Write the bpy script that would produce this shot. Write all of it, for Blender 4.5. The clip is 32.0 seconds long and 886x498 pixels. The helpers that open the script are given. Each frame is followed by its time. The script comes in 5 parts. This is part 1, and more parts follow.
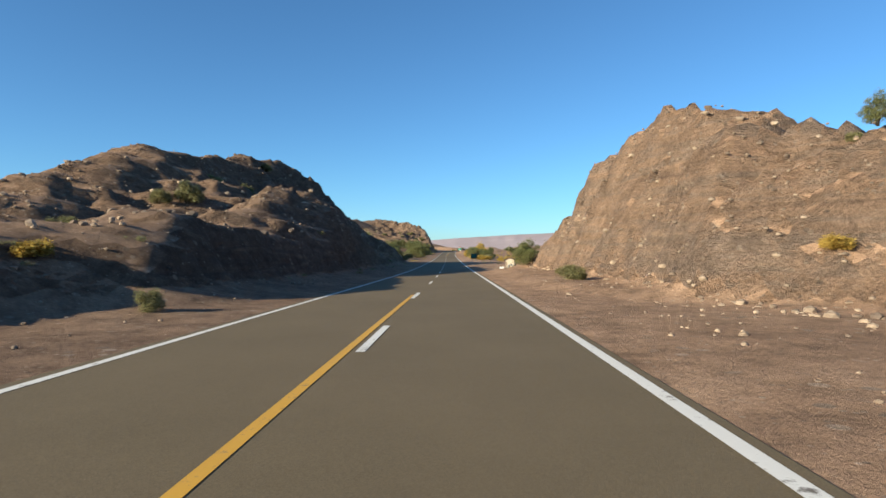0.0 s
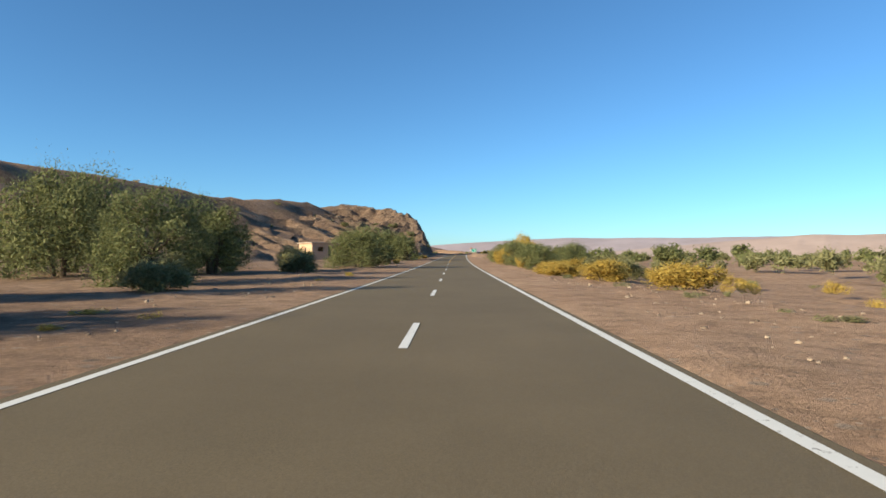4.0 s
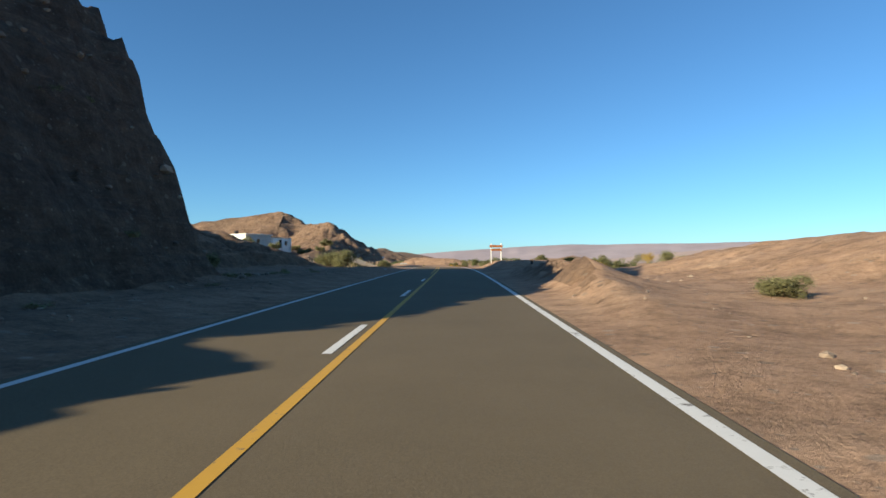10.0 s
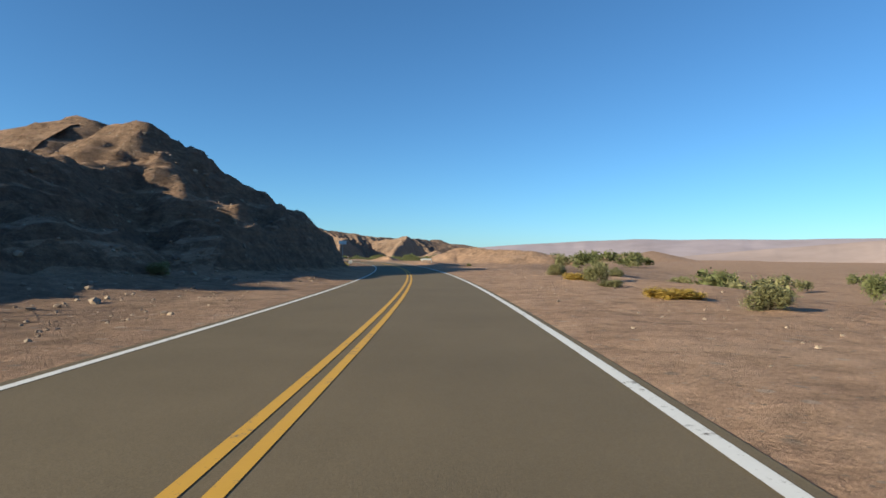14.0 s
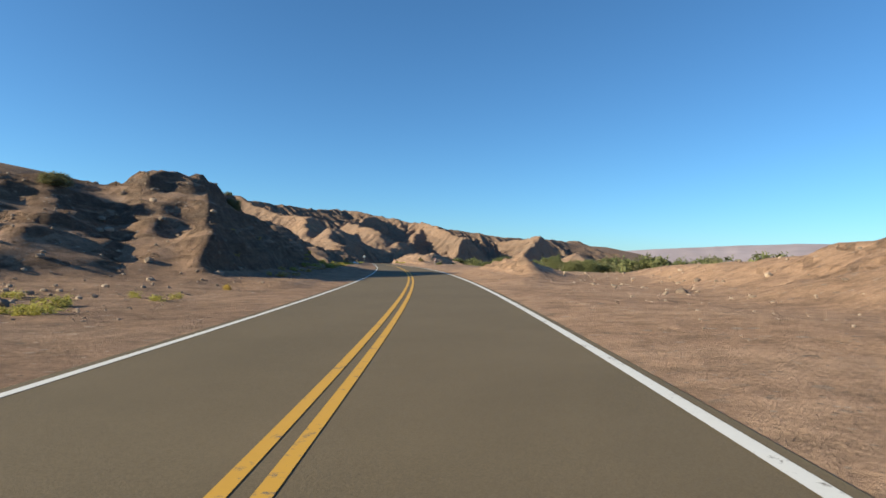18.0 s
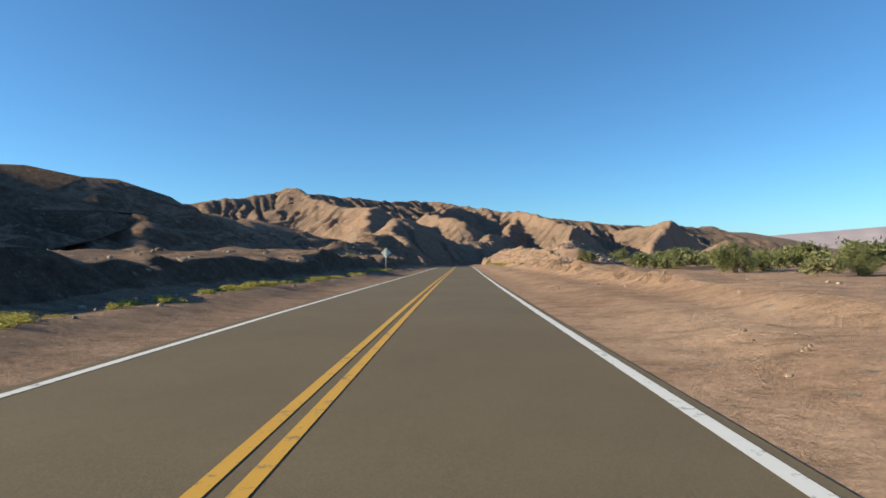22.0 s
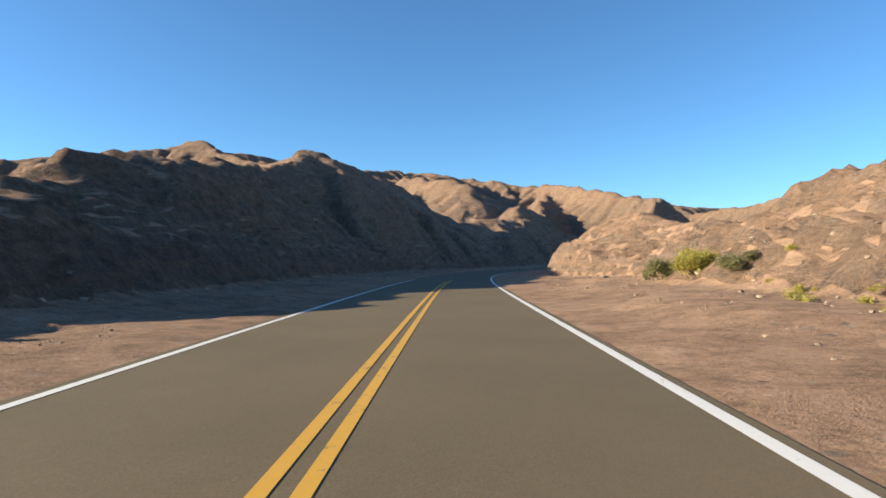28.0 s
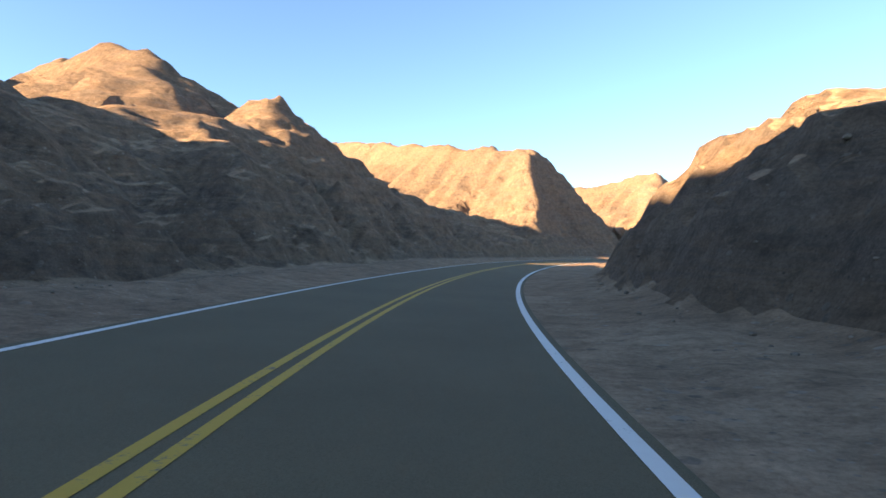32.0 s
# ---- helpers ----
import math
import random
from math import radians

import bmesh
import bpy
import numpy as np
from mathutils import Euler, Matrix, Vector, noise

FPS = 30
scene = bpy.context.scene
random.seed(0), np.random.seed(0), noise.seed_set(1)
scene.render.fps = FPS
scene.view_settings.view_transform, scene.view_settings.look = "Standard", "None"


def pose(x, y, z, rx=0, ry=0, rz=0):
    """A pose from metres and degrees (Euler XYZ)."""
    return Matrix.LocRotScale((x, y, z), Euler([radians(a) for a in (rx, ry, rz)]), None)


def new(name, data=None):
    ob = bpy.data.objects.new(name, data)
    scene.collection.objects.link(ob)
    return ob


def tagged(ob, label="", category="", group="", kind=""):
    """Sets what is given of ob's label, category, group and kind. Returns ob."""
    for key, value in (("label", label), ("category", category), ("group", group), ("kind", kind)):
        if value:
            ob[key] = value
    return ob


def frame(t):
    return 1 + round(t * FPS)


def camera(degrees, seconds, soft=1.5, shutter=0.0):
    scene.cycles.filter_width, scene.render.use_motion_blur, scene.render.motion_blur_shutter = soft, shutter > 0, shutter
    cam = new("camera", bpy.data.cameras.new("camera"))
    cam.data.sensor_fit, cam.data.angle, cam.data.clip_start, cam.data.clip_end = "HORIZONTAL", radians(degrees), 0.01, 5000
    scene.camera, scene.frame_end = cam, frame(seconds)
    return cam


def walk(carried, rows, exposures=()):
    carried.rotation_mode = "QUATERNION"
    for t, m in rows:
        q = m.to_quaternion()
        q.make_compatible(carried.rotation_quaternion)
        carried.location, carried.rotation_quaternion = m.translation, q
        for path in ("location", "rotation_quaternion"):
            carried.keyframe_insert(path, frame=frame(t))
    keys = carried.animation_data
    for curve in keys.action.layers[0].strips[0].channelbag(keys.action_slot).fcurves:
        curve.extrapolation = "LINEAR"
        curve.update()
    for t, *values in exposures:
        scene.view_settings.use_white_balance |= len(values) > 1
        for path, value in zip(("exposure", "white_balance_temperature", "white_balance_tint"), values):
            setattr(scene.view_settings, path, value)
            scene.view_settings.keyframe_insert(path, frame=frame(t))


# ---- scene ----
# ------------------------------------------------------------ camera
cam = camera(72.0, 32.0, soft=1.6)
PATH = [
    (0.0, 0.00, 0.00, 1.08, 90.16, 0.13, -2.40), (0.5, 0.98, 16.80, 0.86, 90.15, 0.09, -2.35), (1.0, 1.92, 33.57, 0.65, 90.03, -0.02, -2.21),
    (1.5, 2.83, 50.32, 0.45, 90.05, -0.11, -2.06), (2.0, 3.67, 67.05, 0.29, 90.24, -0.13, -1.85), (2.5, 4.49, 83.79, 0.17, 90.41, -0.08, -1.87),
    (3.0, 5.31, 100.53, 0.09, 90.57, -0.05, -1.83), (3.5, 6.12, 117.28, 0.04, 90.65, -0.05, -1.80), (4.0, 6.93, 134.03, 0.01, 90.68, -0.06, -1.83),
    (4.5, 7.77, 150.79, 0.01, 90.64, -0.09, -1.98), (5.0, 8.67, 167.55, 0.03, 90.70, -0.11, -2.28), (5.5, 9.64, 184.31, 0.06, 90.77, -0.12, -2.45),
    (6.0, 10.64, 201.07, 0.12, 90.74, -0.02, -2.49), (6.5, 11.65, 217.82, 0.20, 90.80, 0.09, -2.50), (7.0, 12.68, 234.58, 0.33, 90.95, 0.15, -2.59),
    (7.5, 13.72, 251.34, 0.48, 90.94, 0.16, -2.64), (8.0, 14.78, 268.11, 0.66, 91.02, 0.18, -2.67), (8.5, 15.85, 284.90, 0.86, 91.02, 0.27, -2.74),
    (9.0, 16.92, 301.69, 1.07, 91.12, 0.29, -2.63), (9.5, 17.98, 318.50, 1.30, 91.04, 0.30, -2.66), (10.0, 19.02, 335.31, 1.55, 91.47, 0.43, -2.57),
    (10.5, 20.06, 352.13, 1.83, 91.78, 0.57, -2.59), (11.0, 21.10, 368.96, 2.10, 91.99, 0.66, -2.57), (11.5, 22.13, 385.80, 2.33, 91.97, 0.34, -2.53),
    (12.0, 23.08, 402.62, 2.45, 91.36, -0.08, -2.03), (12.5, 23.74, 419.44, 2.49, 91.17, -0.14, -0.55), (13.0, 23.99, 436.27, 2.47, 91.07, -0.25, 0.77),
    (13.5, 23.89, 453.08, 2.41, 90.91, -0.42, 1.78), (14.0, 23.45, 469.81, 2.37, 90.86, -0.44, 3.14), (14.5, 22.55, 486.47, 2.34, 91.07, -0.37, 4.94),
    (15.0, 21.16, 503.10, 2.34, 90.94, -0.29, 6.56), (15.5, 19.31, 519.72, 2.34, 90.91, -0.31, 8.04), (16.0, 17.04, 536.30, 2.36, 90.93, -0.45, 9.45),
    (16.5, 14.35, 552.84, 2.39, 91.01, -0.75, 10.87), (17.0, 11.24, 569.31, 2.43, 91.03, -0.88, 12.41), (17.5, 7.71, 585.69, 2.47, 91.05, -0.98, 13.88),
    (18.0, 3.78, 601.97, 2.52, 91.03, -1.14, 15.15), (18.5, -0.52, 618.14, 2.56, 90.90, -1.38, 16.54), (19.0, -5.21, 634.17, 2.59, 90.89, -1.47, 17.99),
    (19.5, -10.31, 650.08, 2.62, 90.87, -1.43, 19.47), (20.0, -15.82, 665.84, 2.63, 90.81, -1.22, 20.92), (20.5, -21.71, 681.46, 2.63, 90.77, -0.62, 22.30),
    (21.0, -27.92, 696.94, 2.61, 90.75, 0.04, 23.37), (21.5, -34.33, 712.33, 2.56, 90.76, 0.60, 23.75), (22.0, -40.78, 727.68, 2.49, 90.82, 0.98, 23.74),
    (22.5, -47.17, 743.03, 2.41, 90.90, 1.25, 23.34), (23.0, -53.46, 758.40, 2.31, 90.95, 1.26, 23.04), (23.5, -59.68, 773.80, 2.22, 90.97, 1.09, 22.89),
    (24.0, -65.89, 789.23, 2.17, 91.06, 0.99, 22.86), (24.5, -72.11, 804.68, 2.12, 91.09, 0.90, 22.85), (25.0, -78.33, 820.17, 2.06, 91.09, 0.80, 22.85),
    (25.5, -84.58, 835.69, 1.98, 91.02, 0.68, 22.93), (26.0, -90.91, 851.21, 1.86, 90.74, 0.45, 23.37), (26.5, -97.37, 866.73, 1.71, 90.61, 0.39, 23.68),
    (27.0, -103.87, 882.26, 1.53, 90.57, 0.47, 23.68), (27.5, -110.37, 897.84, 1.33, 90.63, 0.72, 23.52), (28.0, -116.89, 913.47, 1.11, 90.51, 0.62, 23.68),
    (28.5, -123.41, 929.13, 0.86, 90.33, 0.35, 23.43), (29.0, -129.79, 944.87, 0.59, 90.13, 0.07, 22.56), (29.5, -135.78, 960.75, 0.30, 89.98, -0.03, 20.67),
    (30.0, -141.14, 976.86, 0.01, 89.84, 0.03, 18.04), (30.5, -145.66, 993.25, -0.28, 89.71, 0.07, 14.71), (31.0, -149.20, 1009.89, -0.57, 89.76, 0.02, 11.20),
    (31.5, -151.60, 1026.71, -0.86, 89.87, -0.10, 6.99), (32.0, -152.80, 1043.63, -1.14, 89.95, -0.28, 3.19),
]

EXPOSURES = [(0.0, 1.05, 6700, 0), (1.2, 1.3, 6700, 0), (2.0, 1.25, 6900, 0), (3.0, 1.2, 6900, 0), (5.0, 1.0, 6700, 0), (10.0, 0.95, 6700, 0),
             (11.0, 1.15, 6700, 0), (12.0, 0.64, 6500, 0), (13.0, 0.62, 6500, 0), (14.0, 0.9, 6500, 0), (20.0, 1.0, 6600, 0), (25.0, 1.1, 6600, 0), (27.0, 1.15, 6600, 0),
             (28.0, 1.32, 6800, 3), (29.0, 2.15, 8200, 7), (30.0, 2.25, 9000, 7), (31.0, 2.4, 9600, 10), (32.0, 2.4, 9800, 14)]
walk(cam, [(r[0], pose(*r[1:])) for r in PATH], EXPOSURES)

# ------------------------------------------------------------ sky and sun
SUN_AZ, SUN_EL = 210.0, 18.9     # where the sun stands: degrees from +x towards +y, and above the horizon
world = bpy.data.worlds.new("sky")
scene.world = world
world.use_nodes = True
wn, wl = world.node_tree.nodes, world.node_tree.links
sky = wn.new("ShaderNodeTexSky")
sky.sky_type = "NISHITA"
sky.sun_disc = False
sky.sun_elevation = radians(SUN_EL)
sky.sun_rotation = radians(90.0 - SUN_AZ)
sky.altitude = 1700
sky.air_density, sky.dust_density, sky.ozone_density = 1.0, 1.2, 6.0
wn["Background"].inputs["Strength"].default_value = 0.088
tint = wn.new("ShaderNodeMix")
tint.data_type, tint.blend_type = "RGBA", "MULTIPLY"
tint.inputs[0].default_value, tint.inputs[7].default_value = 1.0, (0.86, 1.0, 1.03, 1.0)
wl.new(sky.outputs[0], tint.inputs[6])
wl.new(tint.outputs[2], wn["Background"].inputs["Color"])
sun_data = bpy.data.lights.new("sun", "SUN")
sun_data.energy, sun_data.angle, sun_data.color = 5.0, radians(0.53), (1.0, 0.85, 0.66)
sun = new("sun", sun_data)
sun.rotation_euler = Euler((radians(90 - SUN_EL), 0, radians(SUN_AZ + 90)))

# ------------------------------------------------------------ materials
class Nodes:
    """A small builder for node materials."""
    def __init__(self, name, rough=0.9, metal=0.0, spec=0.3):
        self.mat = bpy.data.materials.new(name)
        self.mat.use_nodes = True
        self.t = self.mat.node_tree
        self.b = self.t.nodes["Principled BSDF"]
        self.b.inputs["Roughness"].default_value = rough
        self.b.inputs["Metallic"].default_value = metal
        self.b.inputs["Specular IOR Level"].default_value = spec
        self.geo = self.t.nodes.new("ShaderNodeNewGeometry")

    def node(self, kind, ins=(), **props):
        n = self.t.nodes.new(kind)
        for k, v in props.items():
            setattr(n, k, v)
        for key, v in ins:
            if isinstance(v, bpy.types.NodeSocket):
                self.t.links.new(v, n.inputs[key])
            else:
                n.inputs[key].default_value = v
        return n

    def noise(self, scale, detail=4.0, rough=0.55, vec=None, distort=0.0):
        ins = [("Scale", scale), ("Detail", detail), ("Roughness", rough), ("Distortion", distort),
               ("Vector", vec if vec is not None else self.geo.outputs["Position"])]
        return self.node("ShaderNodeTexNoise", ins).outputs["Fac"]

    def voronoi(self, scale, out="Color", vec=None):
        ins = [("Scale", scale), ("Vector", vec if vec is not None else self.geo.outputs["Position"])]
        return self.node("ShaderNodeTexVoronoi", ins).outputs[out]

    def stretched(self, sx, sy, sz, rot=(0, 0, 0)):
        m = self.node("ShaderNodeMapping", [("Vector", self.geo.outputs["Position"])])
        m.inputs["Scale"].default_value = (sx, sy, sz)
        m.inputs["Rotation"].default_value = rot
        return m.outputs[0]

    def ramp(self, fac, *stops):
        r = self.node("ShaderNodeValToRGB", [("Fac", fac)])
        e = r.color_ramp.elements
        while len(e) < len(stops):
            e.new(0.5)
        for k, (pos, col) in zip(e, stops):
            k.position = pos
            k.color = (*col, 1) if len(col) == 3 else (col[0], col[0], col[0], 1)
        return r.outputs[0]

    def mix(self, fac, a, b, mode="MIX"):
        m = self.node("ShaderNodeMix", data_type="RGBA", blend_type=mode)
        for i, v in ((0, fac), (6, a), (7, b)):
            if isinstance(v, bpy.types.NodeSocket):
                self.t.links.new(v, m.inputs[i])
            else:
                m.inputs[i].default_value = v if i == 0 else (*v, 1)
        return m.outputs[2]

    def math(self, op, a, b=0.0):
        m = self.node("ShaderNodeMath", operation=op)
        for i, v in ((0, a), (1, b)):
            if isinstance(v, bpy.types.NodeSocket):
                self.t.links.new(v, m.inputs[i])
            else:
                m.inputs[i].default_value = v
        return m.outputs[0]

    def bump(self, height, strength, dist):
        b = self.node("ShaderNodeBump", [("Height", height), ("Strength", strength), ("Distance", dist)])
        self.t.links.new(b.outputs[0], self.b.inputs["Normal"])

    def colour(self, c):
        if isinstance(c, bpy.types.NodeSocket):
            self.t.links.new(c, self.b.inputs["Base Color"])
        else:
            self.b.inputs["Base Color"].default_value = (*c, 1)
        return self.mat


def plain(name, colour, rough=0.8, metal=0.0, scale=6.0, spread=0.18, bump=0.0):
    """A plain surface with a little mottling and relief."""
    n = Nodes(name, rough, metal)
    dark = tuple(c * (1 - spread) for c in colour)
    light = tuple(min(1, c * (1 + spread)) for c in colour)
    f = n.noise(scale, 6.0, 0.65)
    g = n.noise(scale * 9.0, 3.0, 0.6)
    c = n.mix(n.math("MULTIPLY", g, 0.5), n.ramp(f, (0.3, dark), (0.7, light)), colour)
    if bump:
        n.bump(n.math("ADD", f, n.math("MULTIPLY", g, 0.5)), bump, 0.05)
    return n.colour(c)


def ground_material():
    n = Nodes("desert_ground", 0.97, 0, 0.10)
    up = n.node("ShaderNodeSeparateXYZ", [("Vector", n.geo.outputs["True Normal"])]).outputs["Z"]
    pale = n.node("ShaderNodeAttribute", attribute_name="pale").outputs["Fac"]
    big = n.noise(0.012, 5.0, 0.6)
    mid = n.noise(0.16, 7.0, 0.66)
    fine = n.noise(1.3, 9.0, 0.74)
    grit = n.noise(11.0, 6.0, 0.75)
    sand_dark = n.ramp(mid, (0.3, (0.126, 0.084, 0.060)), (0.5, (0.180, 0.120, 0.084)), (0.72, (0.246, 0.168, 0.118)))
    sand_pale = n.ramp(mid, (0.3, (0.27, 0.170, 0.112)), (0.5, (0.345, 0.220, 0.145)), (0.72, (0.42, 0.280, 0.188)))
    # tilted strata on the steep faces
    strata = n.noise(1.0, 8.0, 0.74, n.stretched(0.05, 0.055, 0.95, (0.32, 0.45, 0.4)), 0.7)
    crack = n.noise(0.55, 10.0, 0.78, n.stretched(1.0, 1.0, 1.6), 0.9)
    rock_dark = n.ramp(strata, (0.30, (0.078, 0.056, 0.044)), (0.46, (0.151, 0.101, 0.072)), (0.56, (0.106, 0.076, 0.059)), (0.70, (0.224, 0.150, 0.103)))
    rock_pale = n.ramp(strata, (0.30, (0.20, 0.138, 0.105)), (0.45, (0.35, 0.235, 0.165)), (0.56, (0.265, 0.200, 0.160)), (0.70, (0.43, 0.300, 0.215)))
    steep = n.ramp(n.math("ADD", up, n.math("MULTIPLY", n.math("SUBTRACT", fine, 0.5), 0.35)), (0.62, (1,)), (0.86, (0,)))
    c = n.mix(pale, n.mix(steep, sand_dark, rock_dark), n.mix(steep, sand_pale, rock_pale))
    c = n.mix(n.ramp(big, (0.42, (0,)), (0.66, (0.30,))), c, (0.34, 0.205, 0.125))
    # pale and dark stones too small to be built, at two sizes
    for size, amount in ((2.2, 0.75), (7.0, 0.8)):
        peb = n.node("ShaderNodeTexVoronoi", [("Scale", size), ("Vector", n.geo.outputs["Position"])])
        spots = n.ramp(peb.outputs["Distance"], (0.20, (1,)), (0.27, (0,)))
        pick = n.ramp(n.noise(size * 0.4, 3.0, 0.6), (0.50, (0,)), (0.57, (1,)))
        tint = n.mix(n.voronoi(size), (0.085, 0.066, 0.056), (0.43, 0.34, 0.265))
        c = n.mix(n.math("MULTIPLY", n.math("MULTIPLY", spots, pick), amount), c, tint)
    c = n.mix(0.75, c, n.ramp(fine, (0.32, (0.45,)), (0.5, (1.0,)), (0.68, (1.45,))), "MULTIPLY")
    c = n.mix(0.6, c, n.ramp(grit, (0.30, (0.55,)), (0.5, (1.0,)), (0.70, (1.4,))), "MULTIPLY")
    flat = n.math("SUBTRACT", 1.0, steep)
    lumps = n.math("ADD", n.math("MULTIPLY", n.math("MULTIPLY", crack, steep), 2.4), n.math("MULTIPLY", grit, 0.16))
    lumps = n.math("ADD", lumps, n.math("MULTIPLY", n.math("MULTIPLY", strata, steep), 1.2))
    lumps = n.math("ADD", lumps, n.math("MULTIPLY", n.math("MULTIPLY", fine, flat), 0.28))
    n.bump(lumps, 0.9, 0.4)
    return n.colour(c)


def asphalt_material():
    n = Nodes("asphalt", 0.88, 0, 0.25)
    grain = n.noise(40.0, 5.0, 0.75)
    patch = n.noise(0.3, 6.0, 0.65)
    lane = n.noise(1.0, 4.0, 0.6, n.stretched(1.6, 0.05, 1.0, (0, 0, 0)))
    c = n.ramp(patch, (0.3, (0.113, 0.083, 0.044)), (0.7, (0.156, 0.115, 0.064)))
    c = n.mix(n.math("MULTIPLY", lane, 0.45), c, (0.094, 0.070, 0.040))
    c = n.mix(n.math("MULTIPLY", grain, 0.45), c, n.mix(n.voronoi(90.0), (0.054, 0.046, 0.039), (0.252, 0.204, 0.137)))
    n.bump(grain, 0.4, 0.012)
    return n.colour(c)


def paint_material(name, colour, wear=0.42):
    n = Nodes(name, 0.7, 0, 0.35)
    f = n.noise(7.0, 8.0, 0.75)
    g = n.noise(1.1, 3.0, 0.6)
    m = n.ramp(n.math("ADD", f, n.math("MULTIPLY", n.math("SUBTRACT", g, 0.5), 0.35)), (wear - 0.1, (1,)), (wear, (0,)))
    c = n.mix(m, n.mix(f, colour, tuple(k * 0.8 for k in colour)), (0.13, 0.11, 0.09))
    return n.colour(c)


M_GROUND = ground_material()
M_ASPHALT = asphalt_material()
M_WHITE = paint_material("road_white", (0.72, 0.70, 0.66))
M_YELLOW = paint_material("road_yellow", (0.60, 0.33, 0.045))

# ------------------------------------------------------------ the road's line
ROAD_XY = [(-8.3, -119.7), (-4.8, -59.8), (-1.3, 0.1), (1.7, 50.4), (4.4, 100.6), (7.0, 150.8), (9.5, 201.1), (12.2, 251.4), (15.4, 301.8), (18.8, 352.2), (21.7, 402.7), (22.6, 453.1), (19.8, 503.0), (13.2, 552.6), (2.7, 601.7), (-11.8, 649.6), (-29.4, 696.3), (-48.3, 742.6), (-66.9, 788.8), (-85.6, 835.3), (-104.8, 881.9), (-124.3, 928.7), (-142.2, 976.5), (-153.0, 1026.6), (-154.7, 1043.6), (-149.5, 1103.2), (-130.3, 1159.9), (-100.1, 1211.7)]
ROAD_Z = [0.65, 0.17, -0.31, -0.94, -1.30, -1.38, -1.27, -0.91, -0.32, 0.44, 1.06, 1.02, 0.95, 1.00, 1.13, 1.23, 1.22, 1.02, 0.78, 0.59, 0.14, -0.53, -1.38, -2.25, -2.53, -2.88, -3.23, -3.58]
ROAD_TILT = [0.000, 0.000, 0.002, -0.001, -0.001, -0.001, -0.000, 0.003, 0.005, 0.009, 0.001, -0.006, -0.006, -0.012, -0.020, -0.023, -0.000, 0.020, 0.017, 0.011, 0.009, 0.006, 0.006, 0.035, 0.052, 0.050, 0.030, 0.020]



def spline(t, v, q):
    """Natural cubic spline through the knots v at t, taken at q."""
    t, v = np.asarray(t, float), np.asarray(v, float)
    k = len(t)
    d = np.diff(t)
    a, r = np.eye(k), np.zeros(k)
    for i in range(1, k - 1):
        a[i, i - 1:i + 2] = d[i - 1], 2 * (d[i - 1] + d[i]), d[i]
        r[i] = 6 * ((v[i + 1] - v[i]) / d[i] - (v[i] - v[i - 1]) / d[i - 1])
    m = np.linalg.solve(a, r)
    i = np.clip(np.searchsorted(t, q) - 1, 0, k - 2)
    w = q - t[i]
    b = (v[i + 1] - v[i]) / d[i] - d[i] * (2 * m[i] + m[i + 1]) / 6
    return v[i] + b * w + m[i] / 2 * w ** 2 + (m[i + 1] - m[i]) / (6 * d[i]) * w ** 3


KX, KY = np.array(ROAD_XY).T
KT = np.concatenate([[0], np.cumsum(np.hypot(np.diff(KX), np.diff(KY)))])
DENSE = np.linspace(0, KT[-1], 5400)
CX, CY = spline(KT, KX, DENSE), spline(KT, KY, DENSE)
CZ, CTILT = spline(KT, ROAD_Z, DENSE), np.interp(DENSE, KT, ROAD_TILT)
CS = np.concatenate([[0], np.cumsum(np.hypot(np.diff(CX), np.diff(CY)))])
CS -= CS[np.argmin(np.hypot(CX - KX[2], CY - KY[2]))]
TX, TY = np.gradient(CX, CS), np.gradient(CY, CS)
CAM_SIDE = 1.43


def road_xy(s, u):
    """World x, y of the place s metres along the road and u metres to its right."""
    x, y, tx, ty = (np.interp(s, CS, a) for a in (CX, CY, TX, TY))
    return x + u * ty, y - u * tx


def road_su(x, y):
    """The other way round, for arrays."""
    x, y = np.asarray(x, float).ravel(), np.asarray(y, float).ravel()
    s, u = np.empty_like(x), np.empty_like(x)
    gx, gy = CX[::8], CY[::8]
    for a in range(0, len(x), 20000):
        b = slice(a, a + 20000)
        i = 8 * np.argmin((x[b, None] - gx) ** 2 + (y[b, None] - gy) ** 2, axis=1)
        dx, dy = x[b] - CX[i], y[b] - CY[i]
        s[b] = CS[i] + dx * TX[i] + dy * TY[i]
        u[b] = dx * TY[i] - dy * TX[i]
    return s, u


# ------------------------------------------------------------ noise
def lattice(ix, iy, seed):
    h = (ix * 374761393 + iy * 668265263 + seed * 974634777) & 0xFFFFFFFF
    h = ((h ^ (h >> 13)) * 1274126177) & 0xFFFFFFFF
    return ((h ^ (h >> 16)) & 0xFFFF) / 65535.0


def vnoise(x, y, seed=0):
    ix, iy = np.floor(x).astype(np.int64), np.floor(y).astype(np.int64)
    fx, fy = x - ix, y - iy
    fx, fy = fx * fx * fx * (fx * (fx * 6 - 15) + 10), fy * fy * fy * (fy * (fy * 6 - 15) + 10)
    a, b = lattice(ix, iy, seed), lattice(ix + 1, iy, seed)
    c, d = lattice(ix, iy + 1, seed), lattice(ix + 1, iy + 1, seed)
    return (a + (b - a) * fx) * (1 - fy) + (c + (d - c) * fx) * fy - 0.5


